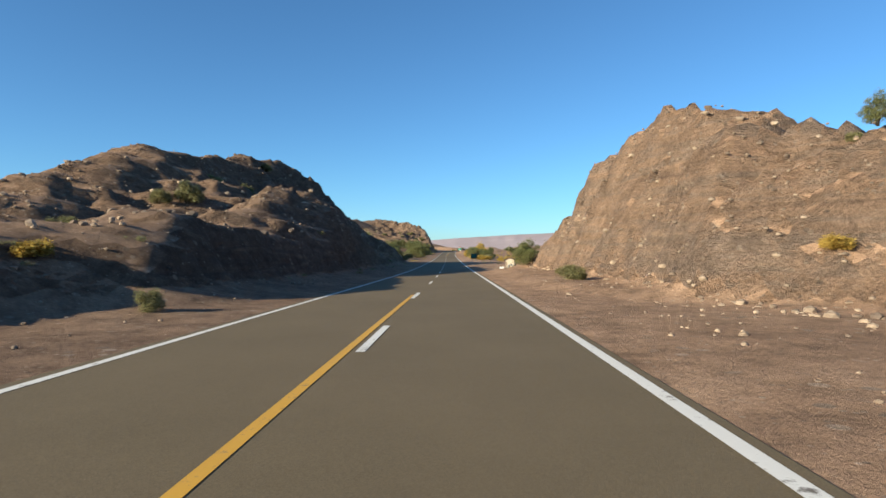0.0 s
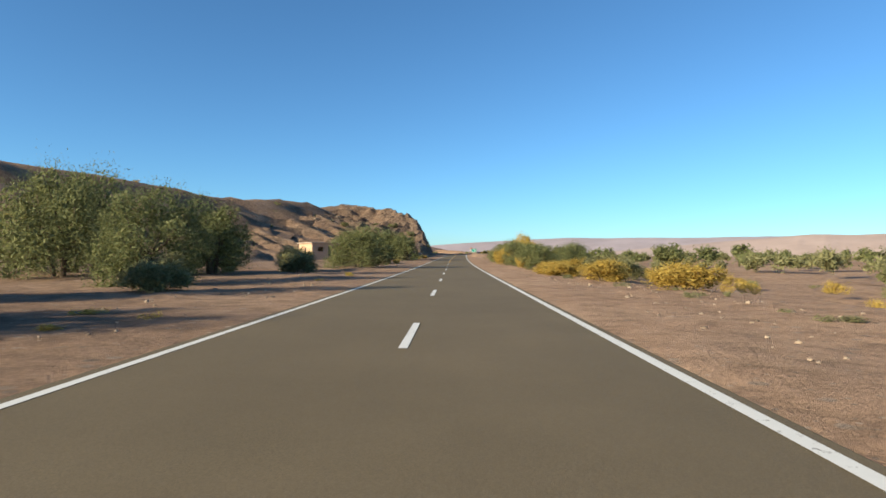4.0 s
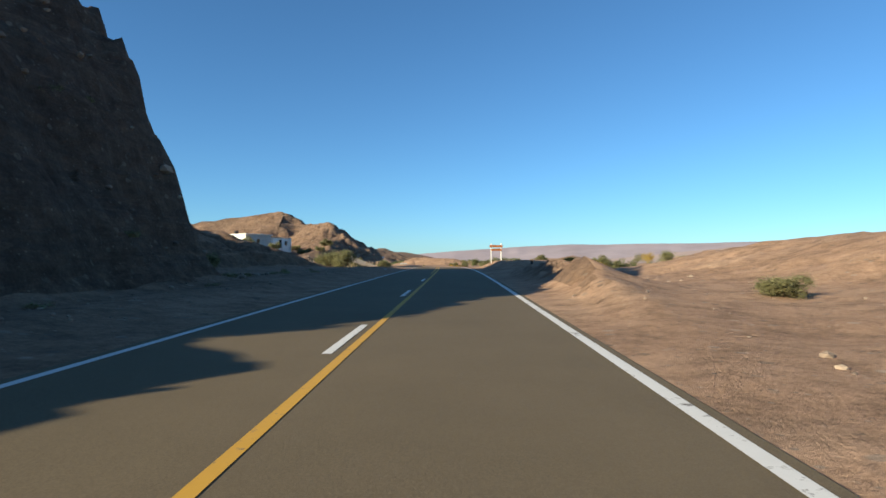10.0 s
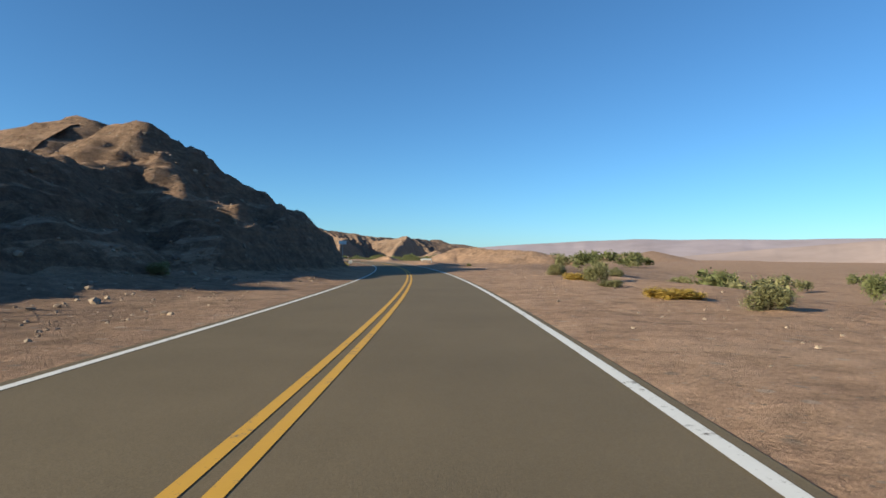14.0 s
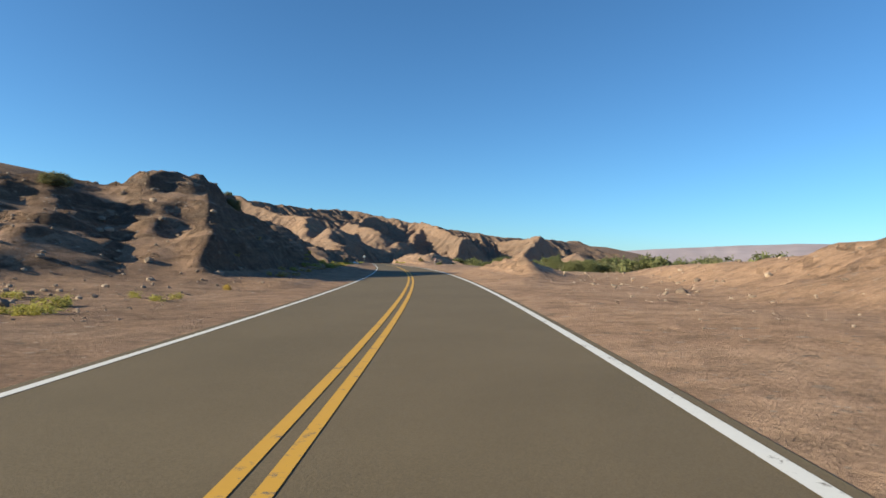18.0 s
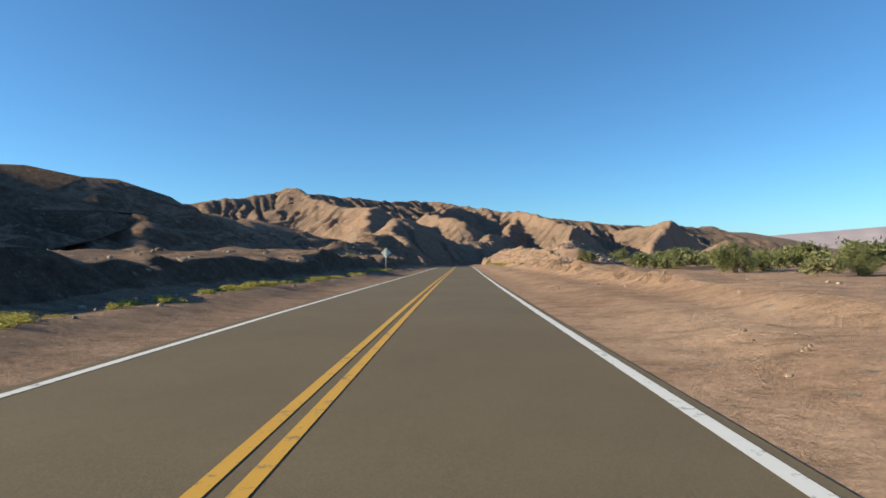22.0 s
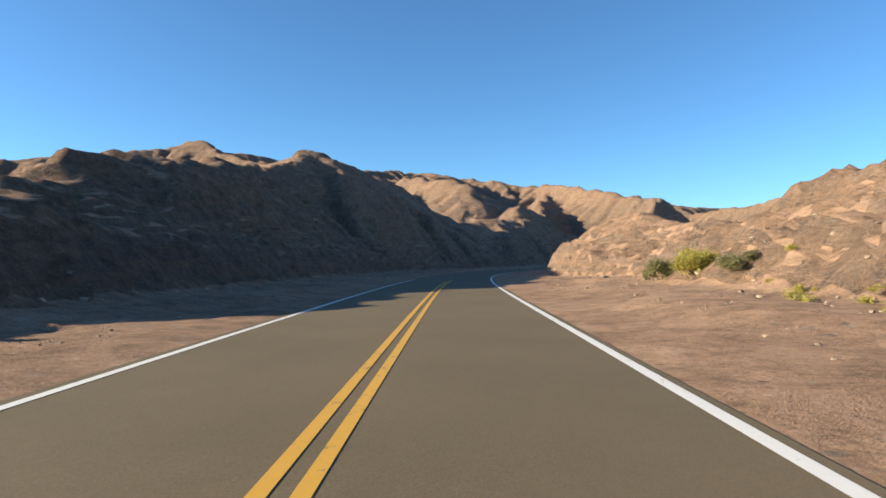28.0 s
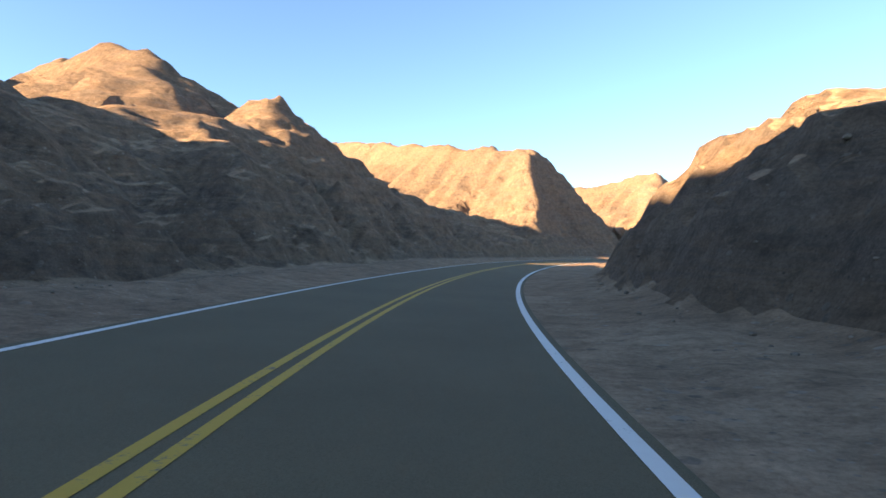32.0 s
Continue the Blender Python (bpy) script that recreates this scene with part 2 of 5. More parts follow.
def fbm(x, y, seed=0, octaves=5, gain=0.5):
    total, amp = 0.0, 1.0
    for k in range(octaves):
        total = total + amp * vnoise(x, y, seed + 17 * k)
        x, y = x * 1.9 + 5.3 + y * 0.35, y * 1.9 - 3.1 - x * 0.35
        amp *= gain
    return total


def ridged(x, y, seed=0, octaves=4):
    total, amp = 0.0, 1.0
    for k in range(octaves):
        total = total + amp * (1 - 4 * np.abs(vnoise(x, y, seed + 31 * k)))
        x, y = x * 2.05 + 1.7, y * 2.05 - 4.1
        amp *= 0.5
    return total


def smooth(x, a, b):
    t = np.clip((x - a) / (b - a), 0, 1)
    return t * t * (3 - 2 * t)


# ------------------------------------------------------------ the hills
# Crest lines beside the road as (s, u, height) from place to place, with the fall of their flanks.
CRESTS = [
    ("hill_a_end", 0.85, [(62, -34, 14.04), (84, -31, 16.1), (95, -30, 18.51), (104, -29.5, 19.26)]),
    ("bench_f", 0.04, [(728, -26, 0.8), (745, -20, 2), (770, -18, 2.4), (800, -18, 2.6), (826, -19, 2.6), (845, -22, 3)]),
    ("hill_f_spur", 0.55, [(827, -48, 13.93), (815, -42, 9), (804, -36, 4.5)]),
    ("hill_a", 0.45, [(-60, -38, 8), (20, -34, 4), (36, -32, 4.5), (50, -33, 9.37), (62, -32, 14.48)]),
    ("hill_a_nose", 1.1, [(104, -29.5, 17.5), (110, -24, 9), (113, -19, 4), (115, -13, 0.8)]),
    ("hill_a_front", 0.8, [(34, -17, 2.6), (42, -14.5, 4.9), (52, -14, 7.6), (66, -16, 8.77), (85, -20, 9.26)]),
    ("hill_a_back", 0.55, [(20, -110, 8), (60, -78, 8), (100, -62, 14)]),
    ("spoil_heap", 0.62, [(12, -13, 1.8), (22, -10.5, 3.2), (34, -9.5, 2.7), (46, -9, 2)]),
    ("hill_b", 1, [(10, 25, 3), (18, 19, 4.33), (30, 16, 10.05), (36, 15.5, 9.81), (42, 15, 10.71), (54, 14, 10.34), (60, 13.6, 4.49), (66, 13, 2.82), (74, 12.5, 2.6), (84, 12, 1)]),
    ("hill_b_back", 0.6, [(10, 40, 5), (45, 34, 7.5), (60, 24, 5)]),
    ("hill_c_far", 0.34, [(150, -150, 24), (240, -95, 20.82), (300, -66, 17.43), (345, -58, 19.72), (378, -50, 19.35)]),
    ("hill_c", 0.5, [(378, -50, 20.78), (374, -36, 20.01), (366, -24, 16.72), (358, -16, 12.29)]),
    ("hill_c_nose", 1.6, [(358, -16, 11.72), (356, -13, 10.23)]),
    ("hill_c_tail", 0.9, [(366, -24, 15.2), (372, -17, 7), (384, -15, 4.2), (398, -14, 1.7)]),
    ("terrace", 0.21, [(455, -58, 5.8), (480, -45, 5.9), (500, -38, 6)]),
    ("hill_d", 0.6, [(576, -84, 15.47), (549, -44, 19.69), (542, -35, 15.03), (530, -26, 14.98), (520, -19, 9.69)]),
    ("hill_d_nose", 1.1, [(520, -19, 9.2), (526, -14, 5.9), (534, -12, 3.9), (546, -11, 1.7)]),
    ("hill_d_bench", 1, [(474, -30, 3.5), (486, -23, 6.4), (500, -22, 8.2), (520, -22, 9.52)]),
    ("hill_d_wall", 0.9, [(533, -28, 13), (554, -19, 7.5), (568, -15, 3)]),
    ("hill_e", 0.38, [(620, -80, 12.5), (645, -40, 7.66), (653, -22, 7.91), (657, -14.5, 10.34)]),
    ("hill_e_nose", 1.2, [(657, -14.5, 7.41), (660.5, -12.5, 3), (668, -12, 1.2), (682, -12, 0.5)]),
    ("hill_f", 0.32, [(700, -62, 15.59), (726, -27, 9.73)]),
    ("hill_f_far", 0.52, [(770, -120, 27.49), (800, -80, 21.08), (827, -48, 14.2)]),
    ("hill_j", 0.6, [(838, -24, 4.4), (858, -17, 6.39), (872, -16, 8.94), (885, -15.5, 9.25), (893, -15, 6.2), (904, -14.5, 4), (922, -15, 0.4)]),
    ("hill_j_back", 0.45, [(850, -75, 14.58), (900, -48, 13.29), (915, -36, 8)]),
    ("hill_k", 0.6, [(930, -34, 7), (944, -18, 3.6), (953, -16.5, 3.4), (966, -15, 1)]),
    ("canyon_left", 0.7, [(954, -13, 3.6), (962, -15, 6), (968, -18, 7.9), (974, -19, 9.39), (980, -20, 10.63), (988, -21, 11.8), (1000, -24, 13.6), (1012, -29, 15.25), (1022, -34, 17.45), (1034, -41, 19.0), (1048, -46, 22.6), (1062, -46, 28.3), (1075, -49, 29.92), (1090, -51, 28.93), (1103, -50, 27), (1114, -46, 20), (1128, -38, 14)]),
    ("canyon_left_far", 0.45, [(1110, -33, 12), (1126, -33, 16), (1148, -32, 17.5), (1160, -28, 13), (1172, -26, 10.5), (1200, -27, 10), (1260, -30, 10)]),
    ("canyon_knob", 0.6, [(1136, -60, 22), (1148, -55, 26), (1156, -62, 22)]),
    ("canyon_right_a", 0.5, [(925, 42, 4), (940, 27, 6.3), (956, 23, 7.8), (970, 22, 7.31), (984, 21.5, 5)]),
    ("canyon_right_b", 0.32, [(984, 26, 4.28), (1001, 21, 6.76), (1028, 20, 8.5), (1041, 19, 8.02), (1059, 18, 8.71), (1066, 17.5, 9.76), (1082, 17, 7.44), (1100, 16, 7.84), (1108, 17, 6.4), (1118, 20, 4), (1130, 22, 1.2)]),
    ("canyon_right_nose", 0.9, [(998, 11, 2.6), (1004, 11, 3.9), (1018, 13.5, 4.61), (1040, 17, 7.68)]),
    ("mound_g", 0.42, [(600, 52, 0.17), (612, 34, 3.84), (620, 23, 4.6), (640, 22, 1.65), (670, 28, 0.8)]),
    ("mound_h", 0.26, [(352, 22, 1.9), (372, 25, 2.8), (396, 24, 1.4)]),
    ("sign_mound", 0.16, [(308, 7.5, 0.6), (318, 7.5, 0.85), (328, 9, 0.7)]),
    ("board_mound", 0.14, [(398, 8.5, 0.8), (408, 8.5, 1.05), (418, 10, 0.7)]),
    ("rail_mound", 0.16, [(572, 9, 0.25), (596, 9, 0.3)]),
    ("mound_i", 0.5, [(800, 15, 1), (826, 16, 3.5), (850, 22, 5.36), (872, 17, 2.7), (886, 16, 0.6)]),
]
CUT_L = [(-80, 6, 1.2), (30, 6.5, 1.4), (44, 6.8, 2.3), (100, 6.5, 2.2), (112, 6, 1.6), (330, 8.62, 1.89), (356, 7.87, 2), (363, 8.23, 2.29), (371, 12.59, 2.39), (386, 19, 1.1), (404, 20, 0.8), (440, 9, 0.8), (500, 10.9, 1.04), (530, 6.16, 1.51), (640, 9.54, 1.46), (670, 9.32, 0.97), (720, 10, 0.9), (748, 8.6, 0.8), (800, 8, 0.8), (830, 8, 1.2), (860, 7.4, 1.7), (900, 8.5, 1.5), (940, 7.5, 1), (965, 9, 1.1), (990, 9.5, 1.4), (1020, 12, 1.55), (1050, 17, 1.7), (1080, 15.5, 1.6), (1110, 13, 1.5), (1150, 10, 1.6), (1300, 8.96, 1.6)]
CUT_R = [(-80, 8.5, 1.5), (24, 8.4, 1.9), (36, 8.59, 1.8), (50, 9.3, 2.49), (58, 9.24, 2.45), (66, 8.5, 1.4), (96, 5.38, 0.88), (130, 4.6, 0.6), (560, 4.6, 0.6), (700, 8, 0.5), (830, 8, 0.7), (880, 10, 0.8), (930, 12, 0.9), (960, 11, 1.2), (984, 13, 1.3), (996, 9, 1.9), (1030, 9.18, 1.9), (1060, 8.97, 1.01), (1095, 6.52, 1.4), (1112, 7.21, 1.51), (1150, 12, 1), (1300, 10, 1.5)]


def segment_height(x, y, pts, fall):
    """Height under a crest line, with the distance from it and the way along it."""
    best, dist, along, run = np.full(x.shape, -50.0), np.zeros(x.shape), np.zeros(x.shape), 0.0
    for (x1, y1, z1), (x2, y2, z2) in zip(pts, pts[1:]):
        dx, dy = x2 - x1, y2 - y1
        size = math.hypot(dx, dy)
        t = np.clip(((x - x1) * dx + (y - y1) * dy) / (dx * dx + dy * dy), 0, 1)
        d = np.hypot(x - x1 - t * dx, y - y1 - t * dy)
        h = z1 + t * (z2 - z1) - fall * (np.sqrt(d * d + 2.0 ** 2) - 2.0)
        more = h > best
        best, dist, along = np.where(more, h, best), np.where(more, d, dist), np.where(more, run + t * size, along)
        run += size
    return best, dist, along


def crest_world(pts):
    return [(*[float(v) for v in road_xy(s, u)], z) for s, u, z in pts]


CREST_LINES = [(fall, crest_world(pts)) for _, fall, pts in CRESTS]
# Crest lines of the high ground past the road's end, in world x, y and height above the road there.
BADLANDS = [
    (0.4, [(-520, 1000, 34), (-430, 1120, 58.3), (-392, 1178, 68.15), (-345, 1290, 66.73), (-333, 1345, 71.13), (-222, 1334, 51.48), (-140, 1385, 39.25), (-20, 1520, 36.1), (120, 1660, 9.76), (420, 1800, 26)]),
    (0.62, [(-392, 1178, 74.05), (-300, 1130, 45.98), (-268, 1114, 45.67), (-217, 1026, 19.07)]),
    (0.62, [(-286, 1330, 61.62), (-248, 1177, 43.2), (-205, 1130, 33.09)]),
    (0.7, [(-222, 1334, 50.61), (-188, 1177, 21.22), (-178, 1120, 21.58)]),
    (0.7, [(-222, 1334, 55.35), (-150, 1226, 33.78), (-130, 1200, 28.4)]),
    (0.62, [(-140, 1385, 30.43), (-60, 1300, 38.92), (-20, 1270, 14)]),
]


def cleft(v, seed, octaves=3):
    """Sharp-edged furrows along one way: 0 on the ribs, 1 in the bottoms."""
    total, amp = 0.0, 0.6
    for k in range(octaves):
        total = total + amp * (1 - np.abs(2 * ((v + vnoise(v * 0.7, v * 0 + k, seed) * 0.8) % 1.0) - 1))
        v, amp = v * 2.3 + 0.37, amp * 0.5
    return total


def relief(x, y, s, u):
    """Height of the ground above the road's level."""
    away = smooth(np.abs(u), 6, 40)
    wx = x + away * 7 * fbm(x / 26, y / 26, 3, 3) + 1.6 * fbm(x / 5, y / 5, 4, 4)
    wy = y + away * 7 * fbm(x / 26, y / 26, 5, 3) + 1.6 * fbm(x / 5, y / 5, 6, 4)
    h = np.full(x.shape, -50.0)
    for fall, pts in CREST_LINES:
        p, d, along = segment_height(wx, wy, pts, fall)
        p = p - np.clip(d - 2, 0, 10) * 0.16 * cleft(along / 13 + d * 0.02, 7, 2)
        h = np.maximum(h, p)
    far = np.full(x.shape, -50.0)
    for fall, pts in BADLANDS:
        p, d, along = segment_height(wx, wy, pts, fall)
        p = p - np.clip(d, 0, 26) * 0.20 * cleft(along / 9 + d * 0.03 + 0.35 * fbm(x / 40, y / 40, 8, 2), 9, 3)
        far = np.maximum(far, p)
    far = far + np.clip(far, 0, 10) * 0.12 * (ridged(x / 15, y / 15, 9, 3) - 0.6)
    h = np.maximum(h, far)
    # rough skin, stronger on high ground
    rough = np.clip(h, 0, 8) / 8 * (0.75 - 0.4 * smooth(np.abs(u), 18, 40))
    h = h + rough * (1.4 * fbm(x / 9, y / 9, 11, 6, 0.6) + 0.5 * (ridged(x / 5.5, y / 5.5, 13, 4) - 0.7) + 0.24 * (ridged(x / 1.7, y / 1.7, 15, 3) - 0.6))
    # road cuts, with furrows that run down them
    cl = [np.interp(s, [r[0] for r in CUT_L], [r[k] for r in CUT_L]) for k in (1, 2)]
    cr = [np.interp(s, [r[0] for r in CUT_R], [r[k] for r in CUT_R]) for k in (1, 2)]
    wob = 1.0 * fbm(s / 7, u / 25, 21, 5, 0.6) - 0.9 * cleft(s / 9, 23, 3) + 0.5
    side = np.where(u < 0, -u - cl[0], u - cr[0]) + wob
    grade = np.where(u < 0, cl[1], cr[1])
    talus = np.clip(side, 0, 2.2) * 0.45
    lim = talus + np.maximum(side - 1.0, 0) * grade + 0.35 * ridged(s / 3.2, u / 3.2, 25, 3) * smooth(side, 1, 4)
    h = np.minimum(h, np.maximum(lim, 0))
    # ledges where harder beds crop out
    bed = h + 0.10 * s + 0.06 * u + 1.2 * fbm(x / 14, y / 14, 27, 3)
    near = 1 - smooth(np.abs(u), 60, 90)
    # broken crags on the bare rock: the first cut, the spur and the canyon
    bare = (u > 0) * smooth(s, 12, 24) * (1 - smooth(s, 66, 80)) + (u < 0) * smooth(s, 336, 348) * (1 - smooth(s, 366, 376))
    bare = bare + (u > 0) * 0.6 * smooth(s, 940, 960) * (1 - smooth(s, 990, 1000)) + (u < 0) * 0.6 * smooth(s, 78, 90) * (1 - smooth(s, 112, 120))
    lean = s * 0.9 + h * 0.8
    h = h + near * bare * smooth(h, 0.8, 3) * (0.85 * (ridged(lean / 4.5, (u - 0.6 * h) / 6.0, 63, 4) - 0.75) - 0.25 * (vnoise(x / 1.3, y / 1.3, 65) > 0.12))
    h = h + near * smooth(h, 0.8, 3.5) * (0.18 * np.sin(bed * 2.9) + 0.09 * np.sin(bed * 7.1 + 1.0 + 2 * fbm(x / 6, y / 6, 29, 2)))
    k = 0.35
    return np.where(h > 30, h, k * np.log1p(np.exp(np.clip(h / k, -60, 100))))


VALLEY = [(-80, 10, 60, 0.0), (100, 10, 60, 0.3), (130, 9, 24, 1.4), (300, 9, 26, 1.6), (350, 30, 60, 2.0), (400, 13, 34, 3.6),
          (560, 14, 40, 4.0), (620, 40, 90, 2.0), (690, 14, 40, 1.6), (790, 9, 22, 1.8), (840, 20, 40, 1.8), (960, 16, 40, 1.5), (1000, 30, 60, 0)]


# Gullies that rain has cut into the hills: a coarse height map, worn down along the way the water runs.
WORN_X, WORN_Y, WORN_STEP = -500.0, -90.0, 2.5
WORN = None


def gullies(x, y, u):
    """How deep the rain has cut at each place."""
    if WORN is None:
        return 0.0
    fx, fy = (x - WORN_X) / WORN_STEP, (y - WORN_Y) / WORN_STEP
    ok = (fx > 0) & (fy > 0) & (fx < WORN.shape[0] - 1.01) & (fy < WORN.shape[1] - 1.01)
    ix, iy = np.where(ok, fx, 0).astype(int), np.where(ok, fy, 0).astype(int)
    tx, ty = fx - ix, fy - iy
    d = (WORN[ix, iy] * (1 - tx) + WORN[ix + 1, iy] * tx) * (1 - ty) + (WORN[ix, iy + 1] * (1 - tx) + WORN[ix + 1, iy + 1] * tx) * ty
    # the hard rock of the first cut and of the spur stands up to the rain
    hard = smooth(u, -26, -20) * (1 - smooth(y, 100, 120)) + smooth(u, -32, -26) * smooth(y, 318, 332) * (1 - smooth(y, 385, 400))
    return np.where(ok, d, 0.0) * smooth(np.abs(u), 8, 15) * (1 - 0.85 * hard)


def wear_down(h, steps, strength):
    """Lets water run down a height map and carve its way, a little at each step."""
    r, c = h.shape
    start = h.copy()
    idx = np.arange(r * c).reshape(r, c)
    for _ in range(steps):
        best, rec = np.zeros((r, c)), idx.copy()
        for a in (-1, 0, 1):
            for b in (-1, 0, 1):
                if a or b:
                    fall = np.zeros((r, c))
                    low = h[max(a, 0):r + min(a, 0), max(b, 0):c + min(b, 0)]
                    fall[max(-a, 0):r + min(-a, 0), max(-b, 0):c + min(-b, 0)] = (h[max(-a, 0):r + min(-a, 0), max(-b, 0):c + min(-b, 0)] - low) / math.hypot(a, b)
                    take = fall > best
                    best, rec = np.where(take, fall, best), np.where(take, idx + a * c + b, rec)
        order = np.argsort(h.ravel()).tolist()
        to, area, z = rec.ravel().tolist(), [1.0] * (r * c), h.ravel().tolist()
        for i in reversed(order):
            if to[i] != i:
                area[to[i]] += area[i]
        pull = (strength * np.minimum(np.array(area), 900.0) ** 0.5).tolist()
        for i in order:
            j = to[i]
            if j != i:
                z[i] = (z[i] + pull[i] * z[j]) / (1 + pull[i])
        h = np.array(z).reshape(r, c)
    return np.clip(start - h, 0, 9)


def ground_z(x, y, s=None, u=None):
    if s is None:
        s, u = road_su(x, y)
    level = np.interp(s, CS, CZ)
    tilt = np.interp(s, CS, CTILT)
    z = level - tilt * (np.clip(u, -6, 6) - CAM_SIDE) * (1 - smooth(np.abs(u), 6, 14))
    vs = [r[0] for r in VALLEY]
    v0, v1, v2 = (np.interp(s, vs, [r[k] for r in VALLEY]) for k in (1, 2, 3))
    z = z - v2 * smooth((u - v0) / (v1 - v0), 0, 1)
    off = smooth(np.abs(u), 4.2, 9)
    z = z + off * (0.30 * fbm(x / 11, y / 11, 31, 4) + 0.10 * fbm(x / 1.7, y / 1.7, 33, 3))
    z = z + smooth(np.abs(u), 3.9, 4.6) * (0.02 + 0.05 * fbm(x / 0.9, y / 0.9, 35, 2)) - 0.05 * (1 - smooth(np.abs(u), 3.3, 3.75))
    z = z + (relief(x, y, s, u) - gullies(x, y, u)) * smooth(np.abs(u), 4.5, 6.5)
    return z + 14 * fbm(x / 300, y / 300, 41, 4) * smooth(np.hypot(x, y - 550), 800, 1500)


wx_, wy_ = np.meshgrid(np.arange(WORN_X, 75.0, WORN_STEP), np.arange(WORN_Y, 1490.0, WORN_STEP), indexing="ij")
ws_, wu_ = road_su(wx_, wy_)
high = ground_z(wx_.ravel(), wy_.ravel(), ws_, wu_)
WORN = wear_down(high.reshape(wx_.shape) + 0.8 * fbm(wx_ / 7, wy_ / 7, 71, 2), 12, 0.042) * smooth(high - np.interp(ws_, CS, CZ), 0.8, 5).reshape(wx_.shape)


def add_grid(verts, faces, x, y, z, shape, keep=None):
    base, (r, c) = sum(len(v) for v in verts), shape
    verts.append(np.stack([x.ravel(), y.ravel(), z.ravel()], 1))
    i = np.arange(r * c).reshape(r, c)
    q = np.stack([i[:-1, :-1], i[:-1, 1:], i[1:, 1:], i[1:, :-1]], -1).reshape(-1, 4)
    if keep is not None:
        k = keep.reshape(r, c)
        m = (k[:-1, :-1] | k[:-1, 1:] | k[1:, 1:] | k[1:, :-1]).ravel()
        q = q[m]
    faces.append(q + base)


def mesh_from(name, verts, faces, material, smooth_shade=True):
    v, f = np.concatenate(verts), np.concatenate(faces)
    me = bpy.data.meshes.new(name)
    me.vertices.add(len(v))
    me.vertices.foreach_set("co", v.astype(np.float32).ravel())
    k = f.shape[1]
    me.loops.add(f.size)
    me.loops.foreach_set("vertex_index", f.astype(np.int32).ravel())
    me.polygons.add(len(f))
    me.polygons.foreach_set("loop_start", np.arange(0, f.size, k, dtype=np.int32))
    me.polygons.foreach_set("use_smooth", np.full(len(f), smooth_shade, dtype=bool))
    me.update(calc_edges=True)
    me.validate()
    me.materials.append(material)
    return me


# One sheet: a fine strip along the road, a middle grid round it, and a coarse one out to the horizon.
STRIP = 46.0
gv, gf = [], []
us = np.unique(np.round(np.concatenate([np.arange(-STRIP, -34, 1.0), np.arange(-34, -24, 0.6), np.arange(-24, -4, 0.42), np.arange(-4, 4.01, 1.0),
                                        np.arange(4.5, 22, 0.5), np.arange(22, STRIP + 0.1, 1.5)]), 2))
ss = np.arange(-70, 1290, 0.62)
S, U = np.meshgrid(ss, us, indexing="ij")
X, Y = road_xy(S.ravel(), U.ravel())
add_grid(gv, gf, X, Y, ground_z(X, Y, S.ravel(), U.ravel()), S.shape)


def patch(x0, x1, y0, y1, step, inside, lower=0.0, under=None):
    """A grid that leaves out what finer ones cover (inside: distance of the road they reach to, and their box)."""
    xs, ys = np.arange(x0, x1 + 0.1, step), np.arange(y0, y1 + 0.1, step)
    gx, gy = np.meshgrid(xs, ys, indexing="ij")
    fx, fy = gx.ravel(), gy.ravel()
    s, u = road_su(fx, fy)
    keep = (np.abs(u) > STRIP - 2.5) | (s < -66) | (s > 1285)
    drop = np.zeros(len(fx), bool)
    if inside:
        a, b, c, d = inside
        drop = (fx > a) & (fx < b) & (fy > c) & (fy < d)
    z = ground_z(fx, fy, s, u)
    if under:
        a, b, c, d = under
        lower = lower * ((fx > a) & (fx < b) & (fy > c) & (fy < d))
    add_grid(gv, gf, fx, fy, z - lower, gx.shape, keep & ~drop)


patch(-470, -50, 930, 1470, 1.8, None, 0.05)
patch(-500, 350, -150, 1500, 5.0, (-465, -55, 935, 1465), 0.25, (-468, -52, 932, 1468))
patch(-4900, 4900, -1400, 4900, 50.0, (-420, 280, -80, 1430), 3.0, (-499, 349, -149, 1499))
ground_mesh = mesh_from("ground", gv, gf, M_GROUND)
# how pale the rock is: dark volcanic rubble on the western hills, pale sediment east of the road and in the canyon
gs, gu = road_su(*np.concatenate(gv)[:, :2].T)
soil = fbm(gs / 60, gu / 60, 61, 3)
# values near 70-120 and 340-375 are lowered further to put shade in
PALE_AND_SHADE = [(-80, 0.25), (40, 0.25), (70, 0.05), (120, 0.05), (160, 0.3), (290, 0.25), (340, 0.05), (375, 0.05), (410, 0.3), (450, 0.3), (520, 0.15), (560, 0.3), (640, 0.2), (800, 0.1), (900, 0.3), (950, 0.45), (985, 0.5), (1300, 0.6)]
pale = np.interp(gs, *np.array(PALE_AND_SHADE).T)
pale = pale + (0.85 + 0.25 * smooth(gu, 12, 20) * smooth(gs, 640, 690) - pale) * smooth(gu + 3 * soil, -7.5, 2)
beyond = smooth(np.concatenate(gv)[:, 1], 960, 1060) * smooth(-gu, 30, 60)
pale = pale + (0.4 - pale) * beyond
pale = np.clip(pale + 0.35 * soil - 0.15 * smooth(-gu, 40, 80) * (1 - beyond), 0, 1)
ground_mesh.attributes.new("pale", "FLOAT", "POINT").data.foreach_set("value", pale.astype(np.float32))
ground = tagged(new("ground", ground_mesh), "brown desert ground of sand, scree and eroded rocky hills", "ground", kind="structure")

